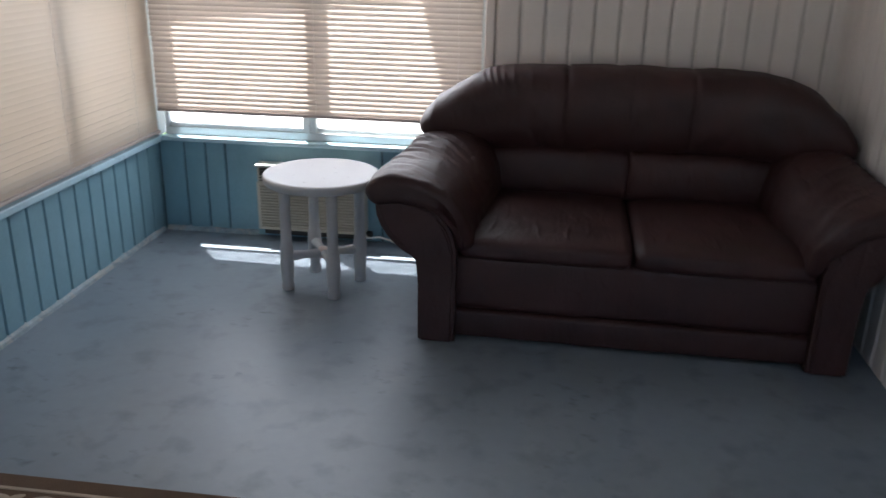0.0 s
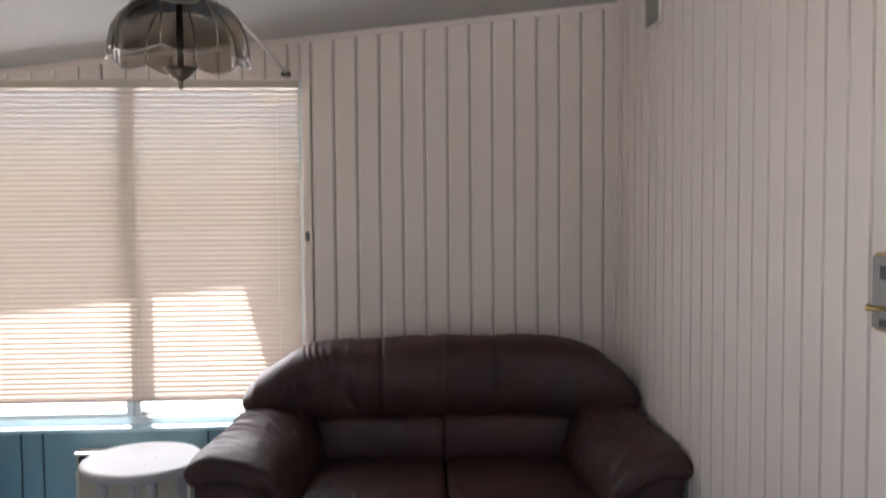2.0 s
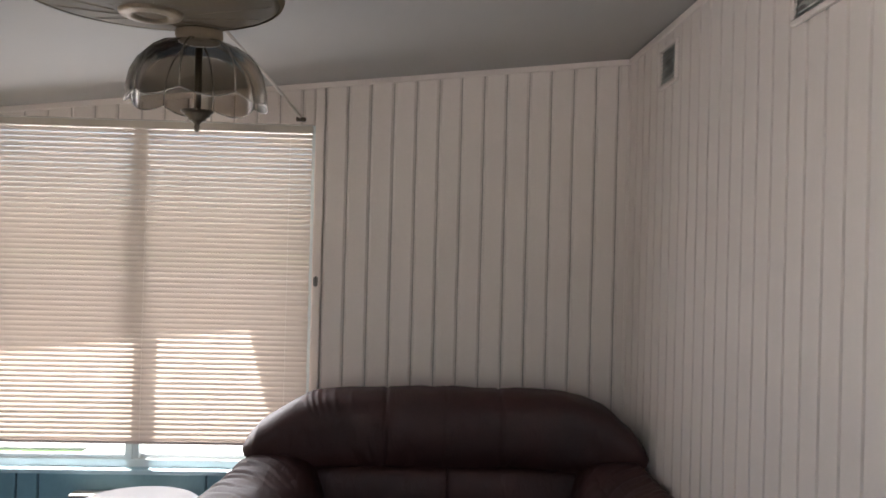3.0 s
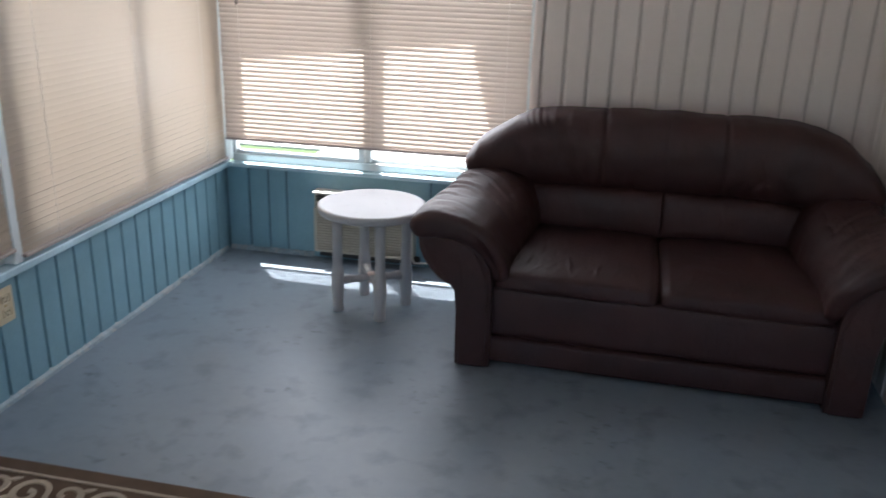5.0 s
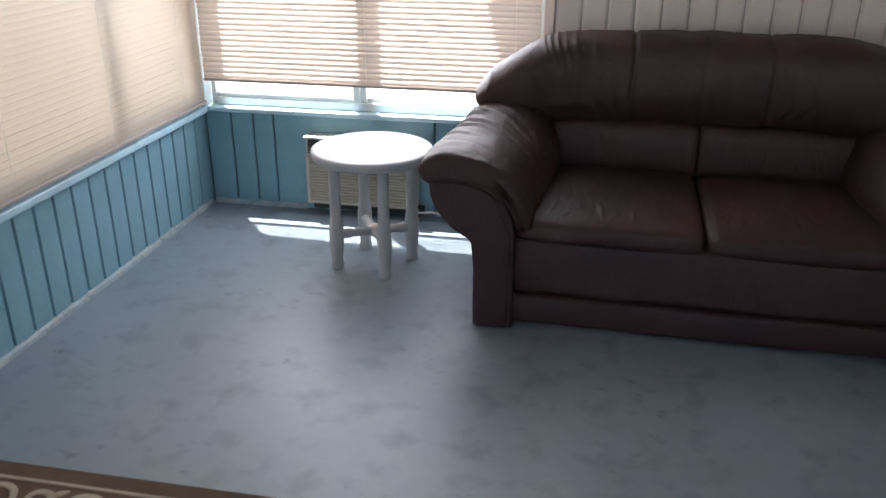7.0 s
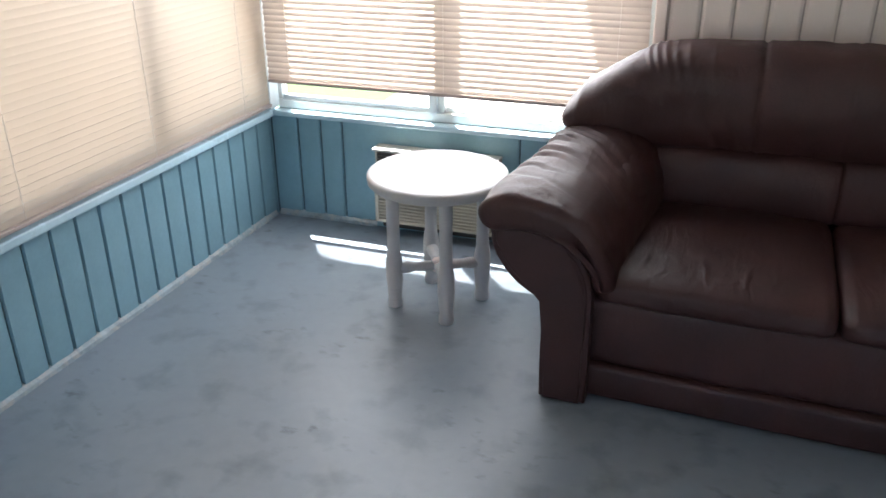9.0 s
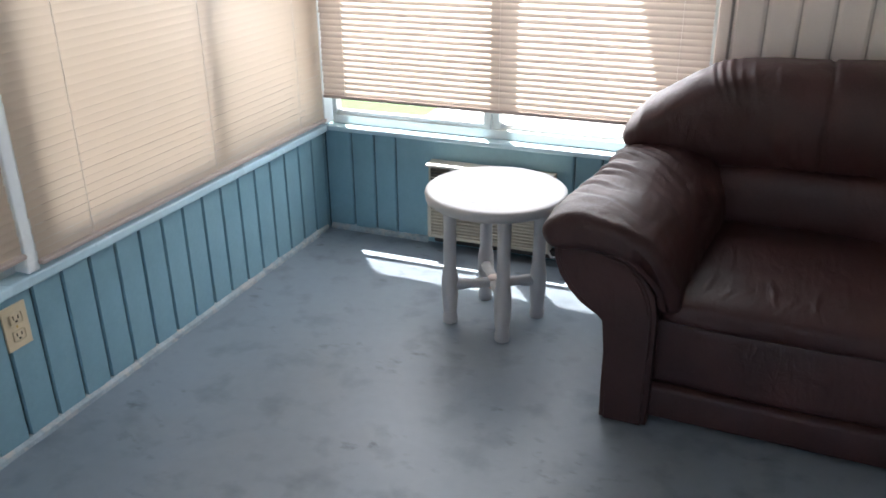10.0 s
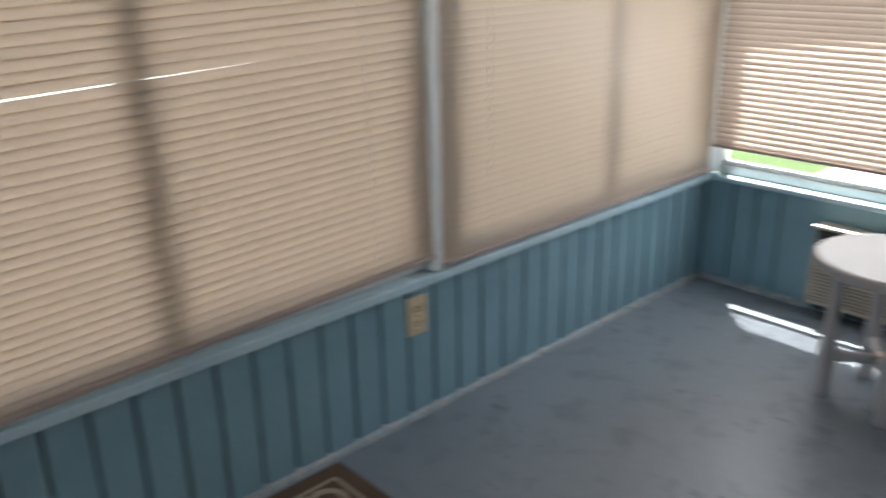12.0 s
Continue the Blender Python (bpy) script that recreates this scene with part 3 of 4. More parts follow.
def stuffed(points, y0, y1, shift, place, r0, r1, n=84, steps=96, rough=0.005, seed=0.0, folds=None, slant=None):
    """A stuffed roll: a closed outline (a, z) carried from y0 to y1, moved by shift(y), rounded at both ends by r0 and r1."""
    ring0 = closed_curve(points, n)
    area = sum(p[0] * q[1] - q[0] * p[1] for p, q in zip(ring0, ring0[1:] + ring0[:1]))
    turn = 1 if area > 0 else -1
    normals = []
    for i in range(n):
        p, q = Vector(ring0[i - 1]), Vector(ring0[(i + 1) % n])
        d = (q - p).normalized()
        normals.append(Vector((d.y, -d.x)) * turn)
    bm, rings = bmesh.new(), []
    for s in range(steps + 1):
        u = s / steps
        u = 0.5 - 0.5 * math.cos(math.pi * u)
        y = y0 + (y1 - y0) * u
        inset = 0.0
        for r, d in ((r0, y - y0), (r1, y1 - y)):
            if d < r:
                inset = r - math.sqrt(max(0.0, r * r - (r - d) ** 2))
        da, dz, grow = shift(y)
        ring = []
        for (a, z), nn in zip(ring0, normals):
            pa, pz = (a - nn.x * inset) * grow + da, z - nn.y * inset + dz
            w = noise.noise((pa * 8 + seed, y * 8, pz * 8)) + 0.5 * noise.noise((pa * 21, y * 21 + seed, pz * 21))
            h = rough * w + (folds(pa, y, pz) if folds else 0.0)
            x, zz = place(pa + nn.x * h, pz + nn.y * h)
            ring.append(bm.verts.new((x, y + (slant(pz) * (1 - u) if slant else 0.0), zz)))
        rings.append(ring)
    for a, b in zip(rings, rings[1:]):
        for i in range(n):
            bm.faces.new((a[i], a[(i + 1) % n], b[(i + 1) % n], b[i]))
    caps = [bm.faces.new([bm.verts.new(v.co) for v in ring]) for ring in (rings[0][::-1], rings[-1])]
    bmesh.ops.triangulate(bm, faces=caps)
    return bm


def spaced(points, gap):
    """The outline without points that crowd the one before."""
    out = [points[0]]
    for p in points[1:]:
        if (Vector(p) - Vector(out[-1])).length >= gap:
            out.append(p)
    return out


def loveseat():
    s = thing("loveseat", "dark brown leather two-seat sofa with pillow arms, creased", "sofa")
    x0, x1, yf, yb = 1.285, 2.612, -0.908, -0.075
    mid = (x0 + x1) / 2
    corner = Vector((x0, yf, 0))
    s.matrix_basis = Matrix.Translation(corner) @ pose(0, 0, 0, 0, 0, -1.3) @ Matrix.Translation(-corner)

    def sag(co, t, a):
        return 0.004 * noise.noise((co.x * 5, co.y * 3, co.z * 6)) - 0.003 * max(0.0, noise.noise((co.x * 16, 1.3, co.z * 5 + 4)) - 0.15)
    keys = [(x0 + 0.10, -0.49, 0.200, 0.376, 0.104, 0), (x0 + 0.3, -0.49, 0.201, 0.381, 0.106, 0), (mid - 0.02, -0.49, 0.201, 0.379, 0.106, 0), (mid, -0.49, 0.200, 0.377, 0.105, 0),
            (mid + 0.02, -0.49, 0.201, 0.379, 0.106, 0), (x1 - 0.3, -0.49, 0.201, 0.381, 0.106, 0), (x1 - 0.10, -0.49, 0.200, 0.376, 0.104, 0)]
    part("base", loft(keys, "x", 64, 110, 9.0, 0.002, 7, 41.0, sag), LEATHER, s, smooth=True)
    keys = [(x0 + 0.10, -0.49, 0.060, 0.386, 0.056, 0), (mid, -0.49, 0.060, 0.390, 0.056, 0), (x1 - 0.10, -0.49, 0.060, 0.386, 0.056, 0)]
    part("front_rail", loft(keys, "x", 64, 90, 8.0, 0.0025, 8, 44.0), LEATHER, s, smooth=True)
    part("back_frame", box((x0 + 0.06, -0.15, 0.02), (x1 - 0.06, yb + 0.02, 0.70), 0.03, 3), LEATHER, s)

    # rolled arm: upright panel, a head that swells outwards, and the pillow that drapes over it
    roll = [(0.0, 0.004), (0.0, 0.10), (0.0, 0.2), (0.0, 0.284), (-0.034, 0.297), (-0.068, 0.319), (-0.098, 0.350), (-0.122, 0.386), (-0.135, 0.420), (-0.138, 0.452),
            (-0.122, 0.476), (-0.075, 0.482), (-0.025, 0.470), (0.020, 0.460), (0.060, 0.438), (0.092, 0.404), (0.111, 0.362), (0.119, 0.315), (0.120, 0.2), (0.120, 0.10), (0.120, 0.004)]
    cover = [(-0.164, 0.505), (-0.154, 0.472), (-0.120, 0.458), (-0.070, 0.466), (-0.020, 0.464), (0.030, 0.450), (0.074, 0.418), (0.104, 0.375), (0.116, 0.320), (0.124, 0.270),
             (0.148, 0.268), (0.168, 0.325), (0.166, 0.385), (0.146, 0.440), (0.108, 0.490), (0.054, 0.526), (-0.010, 0.546), (-0.080, 0.550), (-0.135, 0.536)]
    for side in (1, -1):
        tight = 1.0 if side == 1 else 0.63
        fore = 0.0 if side == 1 else 0.012

        def place(a, z, side=side, tight=tight):
            a = a if a > 0 else a * tight
            return (x0 + a if side == 1 else x1 - a), z
        part("arm_body", prism(spaced([place(a, z) for a, z in roll], 0.024), "y", yf + 0.003, -0.13, 0.008), LEATHER, s)
        inner = [(a + (0.012 if a < 0.06 else -0.014), z) for a, z in roll]
        inner = [(a, z + (0.010 if z < 0.46 and a < 0.0 else -0.014 if z > 0.3 else 0.0)) for a, z in inner]
        part("arm_panel", prism(spaced([place(a, z) for a, z in inner], 0.024), "y", yf - 0.004, yf + 0.03, 0.008), LEATHER, s)
        welt = closed_curve(inner, 120)[30:104]
        part("welt", tube([(place(a, z)[0], yf + 0.004, z) for a, z in welt], 0.0048, 8), LEATHER, s, smooth=True)

        def shift(y):
            u = min(1.0, max(0.0, (y + 0.90) / 0.55))
            v = u * u * (3 - 2 * u)
            return 0.056 * v, 0.048 * v, 1 - 0.10 * v

        def folds(a, y, z, side=side):
            top = min(1.0, max(0.0, (z - 0.46) / 0.05))
            dent = -0.010 * max(0.0, noise.noise((a * 3 + side * 4, y * 26 + a * 13, z * 3)) - 0.1) * top
            for at, slope, reach, deep in ((-0.36, -0.55, 0.10, 0.008), (-0.405, -0.6, 0.13, 0.010), (-0.455, -0.7, 0.16, 0.011), (-0.50, -0.5, 0.11, 0.009), (-0.555, -0.65, 0.13, 0.010), (-0.62, -0.5, 0.09, 0.007), (-0.70, -0.4, 0.07, 0.005)):
                u = y - at - slope * (a + 0.12) + 0.012 * noise.noise((a * 14, at * 30, side))
                dent -= deep * (math.exp(-(u / 0.007) ** 2) - 0.5 * math.exp(-((u - 0.015) / 0.009) ** 2)) * math.exp(-((a + 0.09) / reach) ** 2) * top
            belly = 0.010 * math.exp(-((y + 0.80) / 0.12) ** 2) * top
            gather = -0.006 * max(0.0, noise.noise((a * 30, y * 9, 2.0 + side)) - 0.1) * math.exp(-((y + 0.93) / 0.05) ** 2)
            return dent + belly + gather
        part("arm_pillow", stuffed(cover, -0.938 - fore, -0.17, shift, place, 0.027, 0.03, 96, 170, 0.006, side * 3.0, folds, lambda z: 0.034 * smoothstep(min(1.0, max(0.0, (0.46 - z) / 0.12))) + 0.05 * smoothstep(min(1.0, max(0.0, (0.345 - z) / 0.06)))), LEATHER, s, smooth=True)
        # the arm's upholstered inner side, behind the drape
        lining = [(-0.86, place(0.112, 0)[0], 0.36, 0.02, 0.06, 0.1 * side), (-0.80, place(0.118, 0)[0], 0.38, 0.045, 0.10, 0.15 * side), (-0.5, place(0.130, 0)[0], 0.42, 0.062, 0.13, 0.22 * side),
                  (-0.2, place(0.14, 0)[0], 0.44, 0.06, 0.14, 0.2 * side), (-0.16, place(0.14, 0)[0], 0.44, 0.02, 0.05, 0.2 * side)]
        part("arm_lining", loft(lining, "y", 44, 80, 2.2, 0.005, 9, side * 7.0), LEATHER, s, smooth=True)
    # seat cushions
    for k, (a, b) in enumerate(((x0 + 0.120, mid - 0.001), (mid + 0.001, x1 - 0.120))):
        w = (b - a)

        def creases(co, t, ang, k=k, a=a):
            d = 0.0
            for cx, cy, lean, size in ((0.055, -0.79, 0.5, 0.006), (0.10, -0.785, 0.2, 0.009), (0.15, -0.815, 0.8, 0.005), (0.19, -0.80, 0.75, 0.006), (0.245, -0.795, -0.12, 0.010), (0.285, -0.825, 0.55, 0.005), (0.315, -0.82, 0.7, 0.005), (0.34, -0.805, 0.1, 0.009), (0.40, -0.81, 0.3, 0.004)):
                u = (co.x - a - cx) - lean * (co.y - cy) + 0.007 * noise.noise((co.y * 30, cx * 40, 0))
                d += 1.25 * size * (1.0 if k == 0 else 0.45) * math.exp(-(u / 0.006) ** 2 - ((co.y - cy) / 0.034) ** 2)
            d += 0.006 * noise.noise((co.x * 9 + k * 5, co.y * 6, 0.3)) - 0.006 * max(0.0, noise.noise((co.x * 11 + co.y * 9, co.y * 14 + k, 1.7)) - 0.2)
            return d if co.z > 0.31 else 0.3 * d
        keys = [(a, -0.585, 0.315, 0.25, 0.026, 0), (a + 0.008, -0.585, 0.316, 0.284, 0.043, 0), (a + 0.03, -0.585, 0.318, 0.298, 0.052, 0),
                (a + w * 0.3, -0.585, 0.320, 0.303, 0.060, 0), (a + w * 0.7, -0.585, 0.320, 0.304, 0.060, 0),
                (b - 0.03, -0.585, 0.318, 0.300, 0.053, 0), (b - 0.008, -0.585, 0.316, 0.290, 0.044, 0), (b, -0.585, 0.315, 0.27, 0.030, 0)]
        part("seat_cushion", loft(keys, "x", 120, 130, 3.2, 0.004, 7, 11.0 + k, creases), LEATHER, s, "dark brown leather seat cushion with shiny creases", smooth=True)
    # lower back roll, shallow and slightly puckered

    def pucker(co, t, a):
        return -0.006 * max(0.0, noise.noise((co.x * 24, co.z * 4, 3.0)) - 0.05) * math.exp(-((co.z - 0.52) / 0.05) ** 2) + 0.004 * noise.noise((co.x * 6, 0, co.z * 7))
    for k, (a, b) in enumerate(((x0 + 0.12, mid - 0.001), (mid + 0.001, x1 - 0.12))):
        keys = [(a, -0.26, 0.435, 0.07, 0.075, 0), (a + 0.04, -0.265, 0.437, 0.088, 0.092, 0), ((a + b) / 2, -0.268, 0.44, 0.095, 0.098, 0), (b - 0.015, -0.267, 0.439, 0.093, 0.097, 0), (b, -0.266, 0.439, 0.090, 0.095, 0)] if k == 0 else [(a, -0.266, 0.439, 0.090, 0.095, 0), (a + 0.015, -0.267, 0.439, 0.093, 0.097, 0), ((a + b) / 2, -0.268, 0.44, 0.095, 0.098, 0), (b - 0.04, -0.265, 0.437, 0.088, 0.092, 0), (b, -0.26, 0.435, 0.07, 0.075, 0)]
        part("lumbar_cushion", loft(keys, "x", 48, 70, 3.2, 0.005, 8, 21.0 + k, pucker), LEATHER, s, smooth=True)

    # upper back pillow with wings that come forward and down over the arms
    def tufts(co, t, a):
        d = 0.0
        front = 1.0 if co.y < -0.2 else 0.0
        for seam, deep in ((1.712, 0.0075), (1.94, 0.003), (2.150, 0.006)):
            wob = 0.006 * noise.noise((co.z * 9, seam * 7, 0))
            d -= deep * math.exp(-((t - seam - wob) / 0.007) ** 2) - 0.12 * deep * math.exp(-((t - seam - wob - 0.016) / 0.012) ** 2)
        for fx, lean, size in ((0.120, 0.62, 0.0050), (0.145, 0.55, 0.0060), (0.172, 0.45, 0.0065), (0.200, 0.35, 0.0045), (0.235, 0.28, 0.0045), (0.30, 0.1, 0.0035)):
            u = t - x0 - fx + lean * (co.z - 0.79)
            d += size * math.exp(-(u / 0.0065) ** 2 - ((co.z - 0.775) / 0.035) ** 2) * front
        low = math.exp(-((co.z - 0.545) / 0.05) ** 2) * front
        d -= 0.011 * low * max(0.0, noise.noise((co.x * 22 + co.z * 6, 0.7, co.z * 3)) - 0.05)
        for fx, lean in ((2.21, 0.9), (2.26, 0.8), (1.60, -0.5), (1.66, -0.3)):
            u = t - fx - lean * (co.z - 0.58)
            d -= 0.006 * math.exp(-(u / 0.008) ** 2 - ((co.z - 0.58) / 0.04) ** 2) * front
        d += 0.006 * noise.noise((co.x * 6, 0.2, co.z * 7)) * front
        d -= 0.005 * max(0.0, noise.noise((co.x * 15 + co.z * 5, co.y * 5, co.z * 4)) - 0.1)
        return d
    keys = [(x0 - 0.094, -0.36, 0.606, 0.03, 0.012, 0.2), (x0 - 0.082, -0.355, 0.612, 0.07, 0.032, 0.2), (x0 - 0.04, -0.335, 0.626, 0.105, 0.064, 0.15),
            (x0 + 0.06, -0.295, 0.646, 0.13, 0.112, 0.1), (x0 + 0.16, -0.26, 0.653, 0.135, 0.144, 0.08), (x0 + 0.30, -0.238, 0.660, 0.132, 0.155, 0.06),
            (mid, -0.228, 0.662, 0.13, 0.156, 0.05), (x1 - 0.30, -0.238, 0.663, 0.132, 0.154, 0.06), (x1 - 0.16, -0.26, 0.658, 0.135, 0.147, 0.08),
            (x1 - 0.06, -0.295, 0.648, 0.13, 0.118, 0.1), (x1 + 0.03, -0.335, 0.620, 0.105, 0.072, 0.15), (x1 + 0.070, -0.355, 0.602, 0.07, 0.036, 0.2), (x1 + 0.084, -0.36, 0.594, 0.03, 0.014, 0.2)]
    part("back_pillow", loft(keys, "x", 88, 280, 2.7, 0.006, 7, 31.0, tufts), LEATHER, s, smooth=True)
    return s


loveseat()


# ---- side table ----
def side_table():
    cx, cy, h = 0.866, -0.500, 0.436
    t = thing("side_table", "round white resin garden side table with crossed stretchers", "side table")
    top = [(0.001, h - 0.004), (0.185, h - 0.004), (0.192, h), (0.203, h), (0.209, h - 0.004), (0.211, h - 0.012), (0.209, h - 0.026), (0.203, h - 0.032), (0.196, h - 0.032), (0.194, h - 0.014), (0.001, h - 0.014)]
    _, bm = lathe(top, (cx, cy, 0), 72)
    part("tabletop", bm, PLASTIC, t, smooth=True)
    feet = [(0.933, -0.620), (0.745, -0.567), (0.988, -0.436), (0.796, -0.378)]
    prof = [(0.021, 0.0), (0.0225, 0.004), (0.0225, 0.022), (0.0195, 0.030), (0.0215, 0.05), (0.0255, 0.10), (0.0255, 0.15), (0.0225, 0.172), (0.0195, 0.19), (0.0190, 0.30), (0.0205, h - 0.020)]
    for fx, fy in feet:
        part("leg", capped(prof, (fx, fy, 0), 20), PLASTIC, t, smooth=True)
    zc = 0.128
    hub = Vector((cx, cy, zc))
    for k, (fx, fy) in enumerate(feet):
        end = Vector((fx, fy, zc))
        mid_p = hub.lerp(end, 0.55)
        part("stretcher", tube([hub, hub.lerp(end, 0.3), mid_p, hub.lerp(end, 0.7), end], [0.0165, 0.0165, 0.0145, 0.0185, 0.0185], 14), PLASTIC, t, smooth=True)
    part("hub", capped([(0.018, zc - 0.019), (0.021, zc - 0.015), (0.021, zc + 0.015), (0.018, zc + 0.019)], (cx, cy, 0), 20), PLASTIC_STAIN, t, "pink-tinged plastic hub", smooth=True)
    for k in range(9):
        a, r = k * 2.4 + 0.3, 0.05 + 0.012 * k
        p = Vector((cx + r * math.cos(a), cy + r * math.sin(a), h - 0.0038))
        d = Vector((math.cos(a * 1.7), math.sin(a * 1.7), 0)) * (0.006 + 0.002 * (k % 3))
        part("scuff_ridge", tube([p - d, p, p + d], [0.0004, 0.0007, 0.0004], 6), PLASTIC, t)
    return t


side_table()


# ---- wall air conditioner ----
def air_conditioner():
    x0, x1, z0, z1, yf = 0.462, 0.925, 0.050, 0.331, -0.075
    a = thing("air_conditioner", "cream through-wall air conditioner with louvred front", "air conditioner")
    part("case", box((x0, yf + 0.012, z0), (x1, 0.0, z1), 0.006), AC_CASE, a)
    # Solid dark strip stands in for the dark gap under the case.
    part("sleeve_gap", box((x0 + 0.01, -0.035, z0 - 0.035), (x1 + 0.02, -0.001, z0 - 0.002), 0.004), AC_DARK, a, "dark strip in place of the gap below the case")
    part("top_edge", box((x0 - 0.003, yf - 0.006, z1 - 0.006), (x1 + 0.003, -0.012, z1 + 0.003), 0.002), AC_TOP, a, "pale top edge")
    part("control_panel", box((x0 + 0.012, yf + 0.004, 0.262), (x1 - 0.012, yf + 0.013, z1 - 0.014), 0.002), AC_DARK, a, "dark air outlet with fins")
    for k in range(5):
        z = 0.268 + 0.0125 * k
        part("outlet_fin", box((x0 + 0.016, yf - 0.001, z), (x1 - 0.016, yf + 0.008, z + 0.003), 0.001), DARK_BRASS, a)
    part("front_frame", box((x0, yf - 0.002, z0), (x0 + 0.014, yf + 0.014, 0.258), 0.003), AC_CASE, a)
    part("front_frame", box((x1 - 0.014, yf - 0.002, z0), (x1, yf + 0.014, 0.258), 0.003), AC_CASE, a)
    part("front_frame", box((x0 + 0.014, yf - 0.002, z0), (x1 - 0.014, yf + 0.014, z0 + 0.014), 0.003), AC_CASE, a)
    part("front_frame", box((x0 + 0.014, yf - 0.002, 0.246), (x1 - 0.014, yf + 0.014, 0.258), 0.003), AC_CASE, a)
    bm = prism([(yf + 0.001, 0.0), (yf + 0.013, 0.006), (yf + 0.013, 0.009), (yf + 0.001, 0.0045)], "x", x0 + 0.014, x1 - 0.014)
    me = bpy.data.meshes.new("louvre")
    bmesh.ops.recalc_face_normals(bm, faces=bm.faces)
    bm.to_mesh(me)
    bm.free()
    me.materials.append(AC_CASE)
    for k in range(18):
        o = new("louvre", me)
        o.parent, o.location = a, (0, 0, z0 + 0.018 + 0.0125 * k)
    pts = [(0.90, -0.03, 0.07), (0.93, -0.05, 0.03), (0.99, -0.07, 0.045), (1.03, -0.06, 0.03), (1.10, -0.08, 0.008), (1.17, -0.12, 0.006), (1.22, -0.1, 0.006)]
    part("power_cord", tube(pts, 0.0045, 8), CORD, a, "pale power cord", smooth=True)
    return a


air_conditioner()


# ---- outlet ----
def outlet():
    y0, y1, z0, z1 = -1.520, -1.450, 0.257, 0.369
    o = thing("power_outlet", "ivory double power outlet on the blue boards", "outlet")
    part("plate", box((0.0065, y0, z0), (0.0125, y1, z1), 0.0025, 3), IVORY, o)
    for zc in (z0 + 0.034, z1 - 0.034):
        yc = (y0 + y1) / 2
        r = part("receptacle", box((0.012, yc - 0.017, zc - 0.014), (0.0145, yc + 0.017, zc + 0.014), 0.004, 3), IVORY, o)
        part("slot", box((0.0140, yc - 0.008, zc - 0.002), (0.0152, yc - 0.0055, zc + 0.008)), SLOT, r)
        part("slot", box((0.0140, yc + 0.0055, zc - 0.002), (0.0152, yc + 0.008, zc + 0.007)), SLOT, r)
        part("ground_hole", box((0.0140, yc - 0.003, zc - 0.010), (0.0152, yc + 0.003, zc - 0.005), 0.001), SLOT, r)
    part("screw", box((0.012, (y0 + y1) / 2 - 0.003, (z0 + z1) / 2 - 0.003), (0.0138, (y0 + y1) / 2 + 0.003, (z0 + z1) / 2 + 0.003), 0.001), BRASS, o)
    return o


outlet()


# ---- ceiling plate, glass lamp, cord ----
def ceiling_plate():
    cx, cy, z, r = 1.142, -1.40, 1.948, 0.318
    p = thing("ceiling_plate", "round golden-brown ceiling fixture plate with a pale ring", "ceiling fixture")
    part("plate", capped([(r - 0.012, z + 0.03), (r - 0.002, z + 0.024), (r, z + 0.016), (r - 0.004, z + 0.006), (r - 0.02, z), (0.10, z - 0.008)], (cx, cy, 0), 96), WOVEN, p, smooth=True)
    part("rim", lathe([(r - 0.004, z + 0.002), (r + 0.004, z + 0.006), (r + 0.008, z + 0.016), (r + 0.004, z + 0.028), (r - 0.006, z + 0.03)], (cx, cy, 0), 96)[1], RIM_BRASS, p, "dull brass rim", smooth=True)
    part("mount", capped([(0.07, z + 0.028), (0.07, ceiling_z(cx) + 0.004)], (cx, cy, 0), 32), COLLAR, p)
    rx, ry, rz = 1.114, -1.300, 1.938
    ring = lathe([(0.040, rz), (0.046, rz - 0.010), (0.060, rz - 0.012), (0.068, rz - 0.006), (0.078, rz - 0.006), (0.082, rz + 0.004), (0.082, rz + 0.012)], (rx, ry, 0), 48)[1]
    part("ring", ring, RING, p, "pale bronze ring", smooth=True)
    part("lens", capped([(0.040, rz + 0.006), (0.040, rz - 0.002), (0.02, rz - 0.006)], (rx, ry, 0), 32), COLLAR, p, smooth=True)
    for k in range(14):
        a = 2 * math.pi * (k + 0.3) / 14
        d = Vector((math.cos(a), math.sin(a), 0))
        st, en = Vector((rx, ry, z - 0.0075)) + d * 0.09, Vector((cx, cy, z - 0.001)) + d * (r - 0.03)
        part("rib", tube([st, st.lerp(en, 0.5), en], 0.0012, 6), COLLAR, p)
    return p


ceiling_plate()


